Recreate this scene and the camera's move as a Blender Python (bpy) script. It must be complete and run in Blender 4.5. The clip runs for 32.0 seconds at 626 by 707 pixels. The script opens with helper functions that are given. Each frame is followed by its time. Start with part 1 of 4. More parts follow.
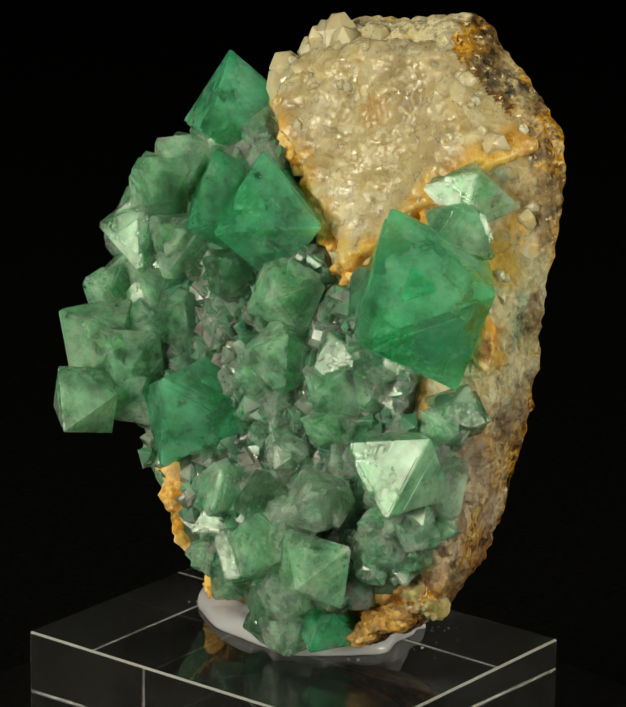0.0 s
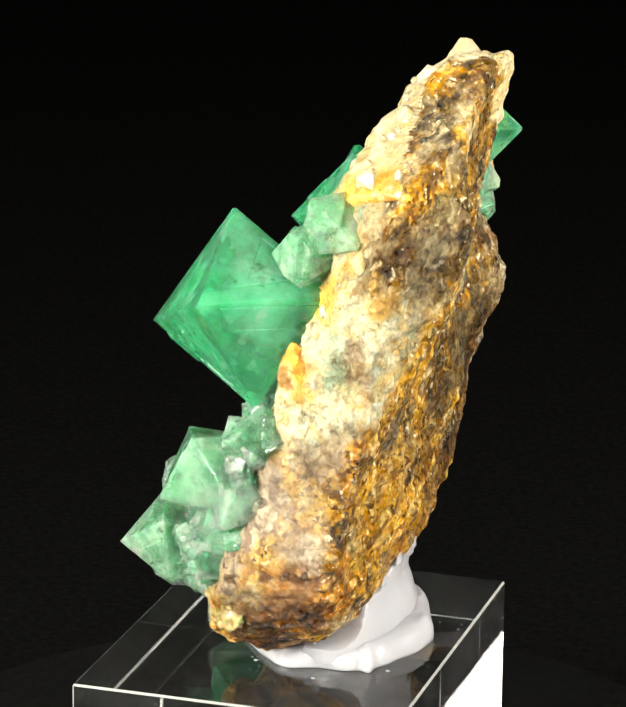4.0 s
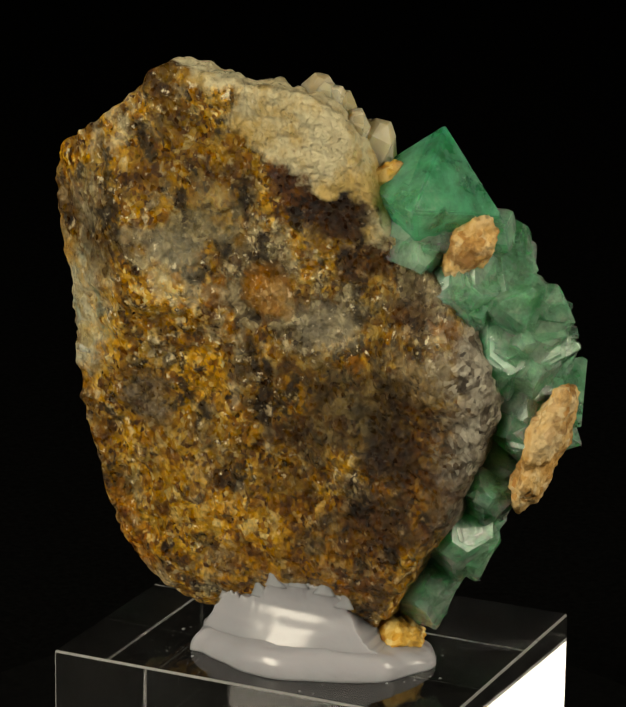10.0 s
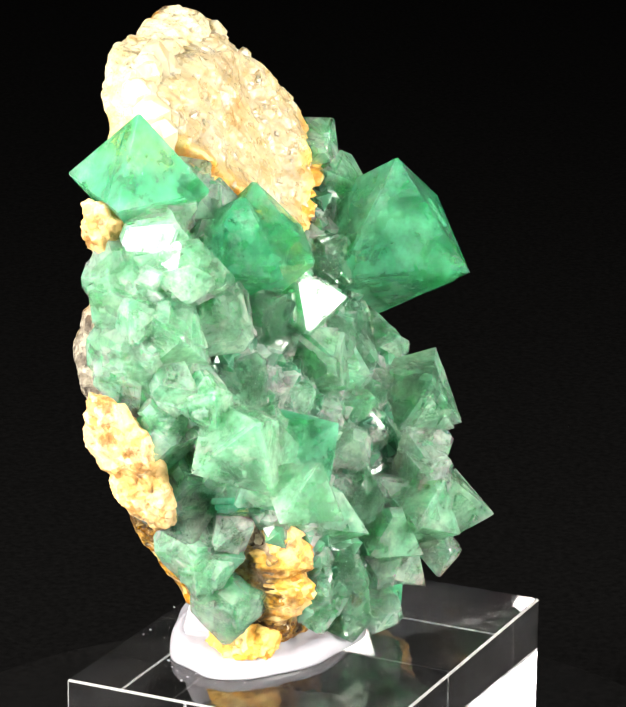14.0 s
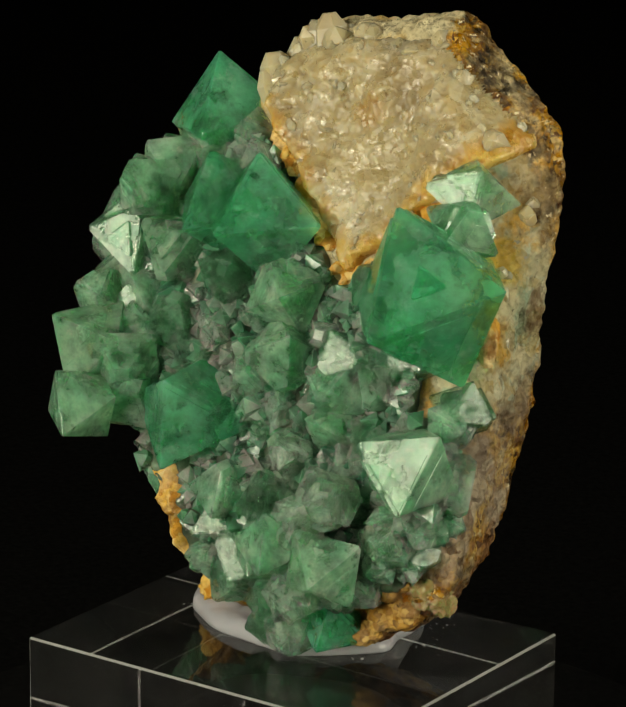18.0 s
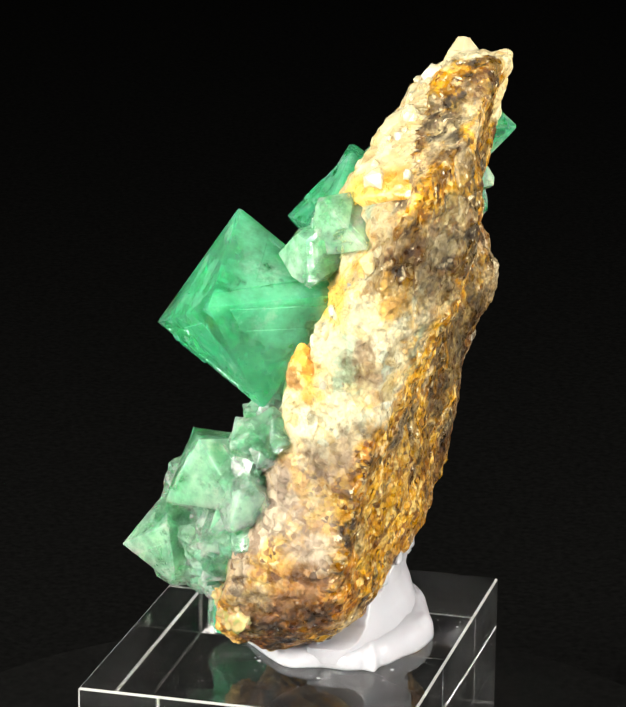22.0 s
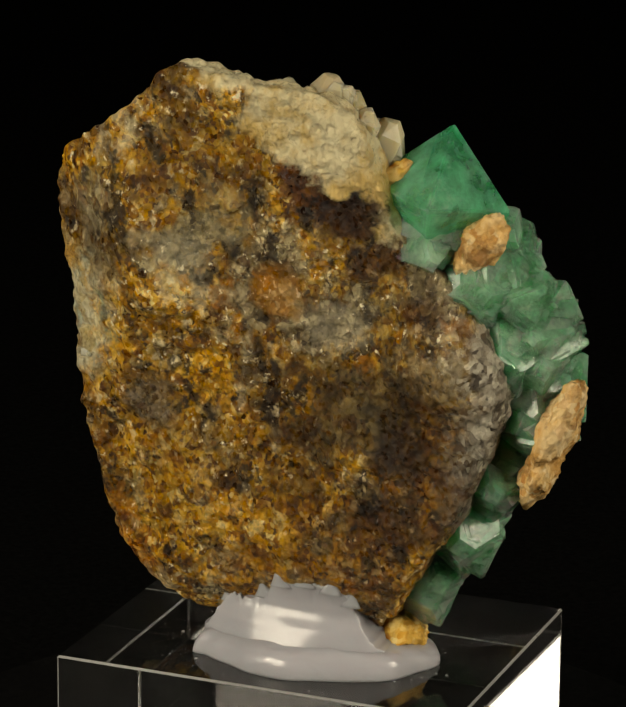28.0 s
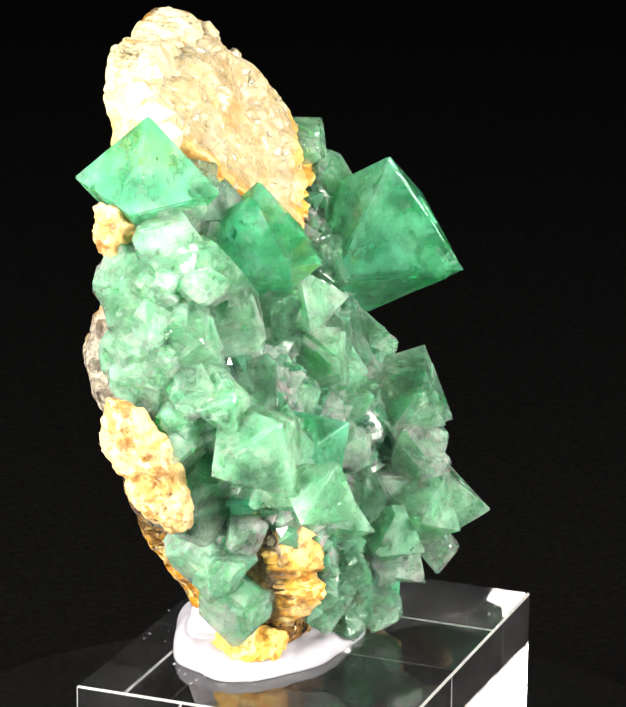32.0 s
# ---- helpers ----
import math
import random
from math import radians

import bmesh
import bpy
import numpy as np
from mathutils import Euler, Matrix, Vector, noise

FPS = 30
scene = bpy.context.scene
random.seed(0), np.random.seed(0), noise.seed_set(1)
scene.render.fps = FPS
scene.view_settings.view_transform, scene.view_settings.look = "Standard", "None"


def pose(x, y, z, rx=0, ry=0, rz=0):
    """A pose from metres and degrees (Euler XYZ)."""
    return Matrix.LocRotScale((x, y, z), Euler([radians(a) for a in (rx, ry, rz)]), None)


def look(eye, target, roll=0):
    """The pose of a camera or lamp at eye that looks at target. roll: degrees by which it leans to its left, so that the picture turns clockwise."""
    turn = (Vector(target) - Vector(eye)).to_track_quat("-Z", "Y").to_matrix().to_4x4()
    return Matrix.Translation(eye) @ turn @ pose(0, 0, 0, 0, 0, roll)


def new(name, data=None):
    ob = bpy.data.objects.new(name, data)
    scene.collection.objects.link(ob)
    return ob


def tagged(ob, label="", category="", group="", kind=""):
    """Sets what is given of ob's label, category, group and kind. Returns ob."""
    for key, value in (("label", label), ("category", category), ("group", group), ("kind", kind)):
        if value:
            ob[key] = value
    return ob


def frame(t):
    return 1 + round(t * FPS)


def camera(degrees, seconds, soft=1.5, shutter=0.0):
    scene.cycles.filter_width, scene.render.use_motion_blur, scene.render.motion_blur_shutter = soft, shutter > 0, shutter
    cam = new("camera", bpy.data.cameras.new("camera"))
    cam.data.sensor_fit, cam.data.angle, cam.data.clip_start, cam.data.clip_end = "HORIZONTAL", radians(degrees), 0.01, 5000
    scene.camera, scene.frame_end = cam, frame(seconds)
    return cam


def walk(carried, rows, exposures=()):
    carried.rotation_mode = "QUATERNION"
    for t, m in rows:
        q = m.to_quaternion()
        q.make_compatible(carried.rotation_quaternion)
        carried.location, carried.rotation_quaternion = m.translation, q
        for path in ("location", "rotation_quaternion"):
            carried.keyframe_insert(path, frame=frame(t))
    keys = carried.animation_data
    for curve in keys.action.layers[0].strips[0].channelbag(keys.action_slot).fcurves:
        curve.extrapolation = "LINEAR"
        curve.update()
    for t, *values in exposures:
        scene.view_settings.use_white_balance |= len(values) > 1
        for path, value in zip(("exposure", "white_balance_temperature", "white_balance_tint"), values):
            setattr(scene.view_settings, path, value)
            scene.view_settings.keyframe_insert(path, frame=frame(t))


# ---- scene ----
# All sizes of the specimen are written in millimetres and scaled by MM.
MM = 0.001
BASE_H = 19.05  # height of the clear base

cam = camera(10.1895, 32.0, soft=1.8)
STILL = pose(0.0, -0.400691, 0.172160, 73.6498, -0.6693, 0.1150)
EXPOSURES = [(0.0, -1.4, 7500, -3), (1.0, -0.95, 7300, -3), (2.0, -0.65, 7050, -1), (3.0, -0.15, 6900, 3), (4.5, 0.2, 6850, 4), (6.0, -0.2, 7200, 6), (7.5, -1.0, 7500, 8), (8.5, -1.52, 7900, 8),
             (9.5, -1.85, 8000, 6), (10.5, -1.8, 7300, 0), (11.3, -1.1, 6700, 0), (12.3, -0.5, 6600, 8), (13.0, 0.05, 6600, 10), (14.0, 0.42, 6550, 11), (15.0, -0.1, 6800, 8), (16.5, -1.6, 7800, 1),
             (18.0, -1.65, 7700, -2), (19.5, -1.0, 7300, -3), (20.5, -0.55, 7050, 2), (21.5, 0.0, 6700, 4), (22.5, 0.25, 6600, 6), (24.0, -0.2, 7200, 6), (25.5, -0.98, 7500, 8), (26.7, -1.55, 7900, 8),
             (27.7, -1.85, 8000, 6), (28.7, -1.8, 7300, 0), (29.5, -1.1, 6700, 0), (30.5, -0.5, 6600, 8), (31.2, 0.05, 6600, 10), (32.0, 0.42, 6550, 11)]
walk(cam, [(0.0, STILL), (32.0, STILL)], EXPOSURES)


def turn_angle(t):
    """Degrees by which the turntable has turned, with its slow unevenness."""
    q = 2 * math.pi * t / 18.178
    even = 158.2658 - 19.82024 * t
    a = 14.8698 * math.cos(q) + 4.3902 * math.sin(q)
    b = 1.1070 * math.cos(2 * q) - 0.2951 * math.sin(2 * q)
    c = 0.6360 * math.cos(3 * q) - 0.2941 * math.sin(3 * q)
    d = -0.0794 * math.cos(4 * q) - 0.2459 * math.sin(4 * q)
    return even - a - b - c - d


# ---- light: a dark studio with two soft lamps at the sides ----
world = bpy.data.worlds.new("studio")
scene.world = world
world.use_nodes = True
world.node_tree.nodes["Background"].inputs[0].default_value = (0.5, 0.5, 0.5, 1)
world.node_tree.nodes["Background"].inputs[1].default_value = 0.004


def soft_lamp(name, eye, target, wide, high, watts, colour):
    data = bpy.data.lights.new(name, "AREA")
    data.shape, data.size, data.size_y, data.energy, data.color = "RECTANGLE", wide, high, watts, colour
    ob = new(name, data)
    ob.matrix_world = look(eye, target)
    return ob


soft_lamp("soft_lamp_key", (0.410, -0.225, 0.21), (0, 0, 0.055), 0.22, 0.26, 6.3, (1.0, 0.95, 0.88))
soft_lamp("soft_lamp_side", (-0.345, -0.325, 0.21), (0, 0, 0.055), 0.25, 0.26, 9.2, (1.0, 0.95, 0.88))


# ---- materials ----
def material(name):
    m = bpy.data.materials.new(name)
    m.use_nodes = True
    nt = m.node_tree
    return m, nt, nt.nodes["Principled BSDF"]


def add(nt, kind, **kw):
    n = nt.nodes.new(kind)
    for k, v in kw.items():
        if k in n.inputs:
            n.inputs[k].default_value = v
    return n


def coords(nt, shift=True):
    """Object space, moved by a random amount for each object."""
    tc = add(nt, "ShaderNodeTexCoord")
    if not shift:
        return tc.outputs["Object"]
    info = add(nt, "ShaderNodeObjectInfo")
    va = nt.nodes.new("ShaderNodeVectorMath")
    va.operation = "MULTIPLY_ADD"
    nt.links.new(info.outputs["Random"], va.inputs[0])
    va.inputs[1].default_value = (17.0, 9.0, 13.0)
    nt.links.new(tc.outputs["Object"], va.inputs[2])
    return va.outputs[0]


def noise_tex(nt, vec, scale, detail=4.0, rough=0.55):
    n = add(nt, "ShaderNodeTexNoise", Scale=scale, Detail=detail, Roughness=rough)
    nt.links.new(vec, n.inputs["Vector"])
    return n.outputs["Fac"]


def cells(nt, vec, scale, feature="F1", out="Color"):
    n = add(nt, "ShaderNodeTexVoronoi", Scale=scale)
    n.feature = feature
    nt.links.new(vec, n.inputs["Vector"])
    return n.outputs[out]


def ramp(nt, fac, stops):
    n = nt.nodes.new("ShaderNodeValToRGB")
    el = n.color_ramp.elements
    while len(el) < len(stops):
        el.new(0.5)
    for e, (p, c) in zip(el, stops):
        e.position, e.color = p, (*c, 1) if len(c) == 3 else c
    nt.links.new(fac, n.inputs["Fac"])
    return n.outputs["Color"]


def mix(nt, fac, a, b, kind="MIX"):
    n = nt.nodes.new("ShaderNodeMix")
    n.data_type, n.blend_type = "RGBA", kind
    for sock, v in ((n.inputs[0], fac), (n.inputs[6], a), (n.inputs[7], b)):
        if hasattr(v, "is_output"):
            nt.links.new(v, sock)
        elif isinstance(v, (int, float)):
            sock.default_value = v
        else:
            sock.default_value = (*v, 1)
    return n.outputs[2]


def grey(v):
    return (v, v, v)


def bump(nt, height, strength, distance, under=None):
    n = add(nt, "ShaderNodeBump", Strength=strength, Distance=distance)
    nt.links.new(height, n.inputs["Height"])
    if under:
        nt.links.new(under, n.inputs["Normal"])
    return n.outputs["Normal"]


def fluorite(name, deep, light, cloud, tint, body, size=0.007, etch=0.16):
    """Clear green fluorite clouded from within. tint: of the clear part; body: share of the milky part; size: metres to one unit of the mesh."""
    m, nt, p = material(name)
    sc = nt.nodes.new("ShaderNodeVectorMath")
    sc.operation = "SCALE"
    nt.links.new(coords(nt), sc.inputs[0])
    sc.inputs["Scale"].default_value = size
    v = sc.outputs[0]
    zone = noise_tex(nt, v, 150, 4, 0.55)
    base = mix(nt, ramp(nt, zone, [(0.36, grey(0)), (0.64, grey(1))]), deep, light)
    veil = ramp(nt, noise_tex(nt, v, 330, 7, 0.72), [(0.55, grey(0)), (0.72, grey(0.7))])
    base = mix(nt, veil, base, cloud)
    specks = ramp(nt, noise_tex(nt, v, 360, 5, 0.6), [(0.61, grey(0)), (0.70, grey(0.8))])
    base = mix(nt, specks, base, tuple(0.22 * k for k in deep))
    info = add(nt, "ShaderNodeObjectInfo")
    hsv = add(nt, "ShaderNodeHueSaturation")
    nt.links.new(base, hsv.inputs["Color"])
    mr = add(nt, "ShaderNodeMapRange")
    nt.links.new(info.outputs["Random"], mr.inputs[0])
    mr.inputs[3].default_value, mr.inputs[4].default_value = 0.82, 1.15
    nt.links.new(mr.outputs[0], hsv.inputs["Value"])
    nt.links.new(hsv.outputs[0], p.inputs["Base Color"])
    rough = ramp(nt, noise_tex(nt, v, 420, 5, 0.65), [(0.42, grey(0.02)), (0.72, grey(0.24))])
    nt.links.new(rough, p.inputs["Roughness"])
    p.inputs["IOR"].default_value = 1.434
    p.inputs["Specular IOR Level"].default_value = 0.6
    p.inputs["Subsurface Weight"].default_value = 1.0
    p.inputs["Subsurface Radius"].default_value = (0.55, 1.2, 0.8)
    p.inputs["Subsurface Scale"].default_value = 0.003
    nrm = bump(nt, noise_tex(nt, v, 210, 3, 0.5), etch, 0.0005)
    nrm = bump(nt, noise_tex(nt, v, 1500, 4, 0.6), 0.5 * etch, 0.0002, nrm)
    nt.links.new(nrm, p.inputs["Normal"])
    glass = add(nt, "ShaderNodeBsdfGlass", IOR=1.434)
    glass.inputs["Color"].default_value = (*tint, 1)
    nt.links.new(rough, glass.inputs["Roughness"])
    nt.links.new(nrm, glass.inputs["Normal"])
    clear = add(nt, "ShaderNodeBsdfTransparent")
    clear.inputs["Color"].default_value = (*tint, 1)
    share = ramp(nt, noise_tex(nt, v, 190, 6, 0.68), [(0.34, grey(max(0.0, body - 0.16))), (0.64, grey(min(1.0, body + 0.22)))])
    one, two = nt.nodes.new("ShaderNodeMixShader"), nt.nodes.new("ShaderNodeMixShader")
    one.inputs[0].default_value = 0.28
    nt.links.new(glass.outputs[0], one.inputs[1])
    nt.links.new(clear.outputs[0], one.inputs[2])
    nt.links.new(share, two.inputs[0])
    nt.links.new(one.outputs[0], two.inputs[1])
    nt.links.new(p.outputs[0], two.inputs[2])
    nt.links.new(two.outputs[0], nt.nodes["Material Output"].inputs["Surface"])
    return m


GREEN = fluorite("green_fluorite", (0.055, 0.46, 0.23), (0.24, 0.70, 0.45), (0.62, 0.84, 0.70), (0.66, 0.96, 0.78), 0.22, 0.007, 0.05)
PALE = fluorite("pale_fluorite", (0.26, 0.60, 0.39), (0.52, 0.79, 0.59), (0.87, 0.92, 0.79), (0.84, 0.98, 0.87), 0.20, 0.007, 0.06)
SMOKY = fluorite("smoky_fluorite", (0.10, 0.25, 0.16), (0.26, 0.47, 0.33), (0.64, 0.74, 0.60), (0.82, 0.93, 0.85), 0.18, 0.007, 0.08)
CLEAR = fluorite("clear_fluorite", (0.38, 0.57, 0.45), (0.60, 0.77, 0.64), (0.88, 0.92, 0.82), (0.93, 0.98, 0.94), 0.14, 0.007, 0.06)
DRUSE = fluorite("fluorite_druse", (0.05, 0.085, 0.06), (0.17, 0.22, 0.16), (0.44, 0.44, 0.35), (0.74, 0.86, 0.77), 0.72, 1.0, 0.7)
MINT = fluorite("mint_fluorite", (0.22, 0.54, 0.36), (0.44, 0.71, 0.54), (0.70, 0.78, 0.62), (0.74, 0.96, 0.82), 0.50, 1.0, 0.2)
HONEY = fluorite("yellow_quartz", (0.36, 0.28, 0.11), (0.52, 0.43, 0.22), (0.70, 0.64, 0.44), (0.92, 0.86, 0.66), 0.55, 1.0, 0.5)


def core_material():
    """Cloudy growth zone inside a crystal: wisps of milk and dark specks in clear mineral."""
    m, nt, p = material("cloudy_core")
    sc = nt.nodes.new("ShaderNodeVectorMath")
    sc.operation = "SCALE"
    nt.links.new(coords(nt), sc.inputs[0])
    sc.inputs["Scale"].default_value = 0.007
    v = sc.outputs[0]
    dark = ramp(nt, noise_tex(nt, v, 330, 5, 0.6), [(0.50, grey(0)), (0.60, grey(1))])
    nt.links.new(mix(nt, dark, (0.42, 0.66, 0.52), (0.04, 0.09, 0.06)), p.inputs["Base Color"])
    p.inputs["Roughness"].default_value = 0.8
    clear = add(nt, "ShaderNodeBsdfTransparent")
    mixer = nt.nodes.new("ShaderNodeMixShader")
    nt.links.new(ramp(nt, noise_tex(nt, v, 240, 7, 0.7), [(0.48, grey(0)), (0.64, grey(0.55))]), mixer.inputs[0])
    nt.links.new(clear.outputs[0], mixer.inputs[1])
    nt.links.new(p.outputs[0], mixer.inputs[2])
    nt.links.new(mixer.outputs[0], nt.nodes["Material Output"].inputs["Surface"])
    return m


CORE = core_material()


def grains(nt, v, tones, s1, s2, share=0.5):
    """Colour by irregular grains of two sizes; also gives a fine random value."""
    warp = nt.nodes.new("ShaderNodeVectorMath")
    warp.operation = "MULTIPLY_ADD"
    wn = add(nt, "ShaderNodeTexNoise", Scale=420.0, Detail=4.0)
    nt.links.new(v, wn.inputs["Vector"])
    nt.links.new(wn.outputs["Color"], warp.inputs[0])
    warp.inputs[1].default_value = (0.0011, 0.0011, 0.0011)
    nt.links.new(v, warp.inputs[2])
    w = warp.outputs[0]
    one, two = nt.nodes.new("ShaderNodeSeparateColor"), nt.nodes.new("ShaderNodeSeparateColor")
    nt.links.new(cells(nt, w, s1), one.inputs[0])
    nt.links.new(cells(nt, w, s2), two.inputs[0])
    pick = add(nt, "ShaderNodeTexNoise", Scale=s1 * 0.7, Detail=3.0)
    nt.links.new(v, pick.inputs["Vector"])
    fac = ramp(nt, pick.outputs["Fac"], [(0.48 - 0.1 * share, grey(0.92)), (0.60 - 0.1 * share, grey(0.25))])
    return mix(nt, fac, ramp(nt, one.outputs[0], tones), ramp(nt, two.outputs[1], tones)), two.outputs[2], w


# random patches: mineral stains, and on the rock also painted pit shade and glints
def mottle(nt, v, scale, lo, hi, most=1.0, seed=0.0):
    n = add(nt, "ShaderNodeTexNoise", Scale=scale, Detail=6.0, Roughness=0.62)
    n.noise_dimensions = "4D"
    n.inputs["W"].default_value = seed
    nt.links.new(v, n.inputs["Vector"])
    return ramp(nt, n.outputs["Fac"], [(lo, grey(0)), (hi, grey(most))])


def blotch(nt, v, centre, radius, most):
    """A ragged stain round a point, in metres."""
    d = nt.nodes.new("ShaderNodeVectorMath")
    d.operation = "DISTANCE"
    nt.links.new(v, d.inputs[0])
    d.inputs[1].default_value = centre
    n = nt.nodes.new("ShaderNodeMath")
    n.operation = "MULTIPLY_ADD"
    nt.links.new(noise_tex(nt, v, 170, 7, 0.68), n.inputs[0])
    n.inputs[1].default_value = 1.8 * radius
    nt.links.new(d.outputs["Value"], n.inputs[2])
    r = add(nt, "ShaderNodeMapRange")
    nt.links.new(n.outputs[0], r.inputs[0])
    for k, value in enumerate((1.55 * radius, 1.9 * radius, most, 0.0)):
        r.inputs[k + 1].default_value = value
    return r.outputs[0]


# stains on the flank: x, y, z and radius in millimetres
FLANK = ((-22.3, -6.5, 48.5, 5.0, 0.85, (0.80, 0.50, 0.09), "MIX"), (-21.0, -3.0, 40.5, 4.2, 0.9, (0.74, 0.40, 0.04), "MIX"), (-21.5, -8.0, 44.0, 3.0, 0.8, (0.84, 0.72, 0.46), "MIX"),
         (-21.5, -4.5, 24.5, 6.5, 0.3, (0.42, 0.34, 0.27), "MIX"), (-19.0, -4.0, 12.0, 7.0, 0.9, (0.55, 0.30, 0.10), "MULTIPLY"), (-14.0, 2.0, 6.0, 7.0, 0.9, (0.60, 0.34, 0.12), "MULTIPLY"),
         (-23.0, -12.0, 30.0, 6.0, 0.6, (0.50, 0.40, 0.30), "MULTIPLY"), (-22.0, -15.0, 58.0, 6.0, 0.5, (0.60, 0.46, 0.30), "MULTIPLY"))


def rock_material():
    """Brown weathered skin on the back, passing inwards to pale quartz with rusty seams."""
    m, nt, p = material("brown_matrix")
    v = coords(nt, False)
    grain_dir = nt.nodes.new("ShaderNodeVectorMath")  # the grain runs up and down the rock
    grain_dir.operation = "MULTIPLY"
    nt.links.new(v, grain_dir.inputs[0])
    grain_dir.inputs[1].default_value = (1.08, 1.0, 0.90)
    g = grain_dir.outputs[0]
    ochre = [(0.0, (0.06, 0.022, 0.004)), (0.18, (0.24, 0.09, 0.010)), (0.34, (0.50, 0.24, 0.018)), (0.60, (0.67, 0.40, 0.06)), (0.84, (0.78, 0.54, 0.13)), (0.97, (0.90, 0.74, 0.38))]
    ash = [(0.0, (0.020, 0.014, 0.009)), (0.22, (0.11, 0.08, 0.05)), (0.50, (0.36, 0.31, 0.18)), (0.80, (0.80, 0.73, 0.50)), (0.95, (0.22, 0.12, 0.06))]
    cream = [(0.0, (0.56, 0.43, 0.18)), (0.35, (0.70, 0.60, 0.34)), (0.7, (0.80, 0.73, 0.50)), (1.0, (0.52, 0.58, 0.44))]
    mauve = [(0.0, (0.09, 0.055, 0.03)), (0.3, (0.27, 0.185, 0.12)), (0.6, (0.46, 0.35, 0.25)), (0.9, (0.66, 0.55, 0.38))]
    a, fine, w = grains(nt, g, ochre, 760, 2000, 0.5)
    b, _, _ = grains(nt, g, ash, 620, 1900, 0.4)
    c, _, _ = grains(nt, g, cream, 260, 700)
    d, _, _ = grains(nt, g, mauve, 330, 1000)
    col = mix(nt, mottle(nt, g, 95, 0.52, 0.58, 0.9, 1.0), a, b)
    col = mix(nt, mottle(nt, g, 52, 0.52, 0.60, 0.7, 5.0), col, (0.085, 0.036, 0.006))
    col = mix(nt, mottle(nt, g, 230, 0.56, 0.61, 0.85, 9.0), col, (0.022, 0.011, 0.005))
    col = mix(nt, mottle(nt, g, 150, 0.58, 0.62, 0.8, 14.0), col, (0.52, 0.23, 0.02))
    col = mix(nt, mottle(nt, g, 150, 0.56, 0.62, 0.6, 17.0), col, (0.74, 0.66, 0.46))
    col = mix(nt, mottle(nt, g, 420, 0.60, 0.65, 0.8, 51.0), col, (0.02, 0.010, 0.004))
    col = mix(nt, mottle(nt, g, 520, 0.59, 0.64, 0.85, 55.0), col, (0.90, 0.80, 0.56))
    col = mix(nt, mottle(nt, g, 85, 0.55, 0.62, 0.45, 71.0), col, (0.11, 0.085, 0.045))
    # shade of the small pits, put into the colour as random dark spots
    col = mix(nt, mottle(nt, g, 310, 0.50, 0.60, 0.75, 77.0), col, (0.30, 0.24, 0.17), "MULTIPLY")
    col = mix(nt, mottle(nt, g, 140, 0.46, 0.60, 0.7, 83.0), col, (0.36, 0.29, 0.21), "MULTIPLY")
    # glints of tiny facets, painted as pale specks
    col = mix(nt, mottle(nt, g, 1100, 0.60, 0.66, 0.9, 79.0), col, (0.92, 0.84, 0.66))
    # stains with a place of their own on the back: x, z and radius in millimetres
    for x, z, r, most, tone, kind in ((-12.5, 22.0, 9.0, 0.5, a, "MIX"), (-20.0, 37.0, 6.0, 0.7, a, "MIX"), (0.0, 16.5, 7.0, 0.6, a, "MIX"), (3.0, 48.0, 4.0, 0.4, (0.62, 0.29, 0.04), "MIX"),
                                      (-18.5, 57.0, 5.0, 0.6, b, "MIX"), (-17.5, 49.0, 4.5, 0.6, b, "MIX"), (-14.3, 31.8, 4.5, 0.6, b, "MIX"), (-17.0, 53.0, 4.5, 0.7, (0.50, 0.46, 0.40), "MULTIPLY"),
                                      (-14.3, 31.8, 4.5, 0.8, (0.45, 0.40, 0.42), "MULTIPLY"), (-8.4, 51.0, 4.5, 0.4, (0.64, 0.60, 0.44), "MIX"), (-2.5, 57.0, 4.0, 0.4, (0.60, 0.54, 0.36), "MIX"),
                                      (10.4, 43.5, 5.0, 0.4, (0.66, 0.60, 0.45), "MIX"), (13.0, 34.0, 8.0, 0.6, b, "MIX"), (12.3, 34.0, 7.5, 0.95, (0.42, 0.36, 0.25), "MULTIPLY"),
                                      (21.0, 32.0, 6.5, 0.95, (0.42, 0.34, 0.22), "MULTIPLY"), (17.5, 23.0, 7.5, 0.85, (0.36, 0.25, 0.13), "MULTIPLY"), (8.5, 61.0, 4.4, 0.97, (0.20, 0.10, 0.04), "MULTIPLY"),
                                      (12.0, 57.0, 4.6, 0.97, (0.20, 0.11, 0.05), "MULTIPLY"), (15.5, 52.0, 4.0, 0.9, (0.26, 0.15, 0.07), "MULTIPLY"), (19.0, 47.5, 3.4, 0.9, (0.28, 0.17, 0.09), "MULTIPLY"),
                                      (-4.0, 62.0, 7.0, 0.6, (0.55, 0.50, 0.36), "MULTIPLY"), (10.0, 15.0, 8.0, 0.75, (0.50, 0.38, 0.24), "MULTIPLY"), (-4.0, 10.0, 5.0, 0.6, (0.50, 0.36, 0.22), "MULTIPLY"), (3.0, 27.0, 6.0, 0.6, (0.50, 0.44, 0.36), "MULTIPLY")):
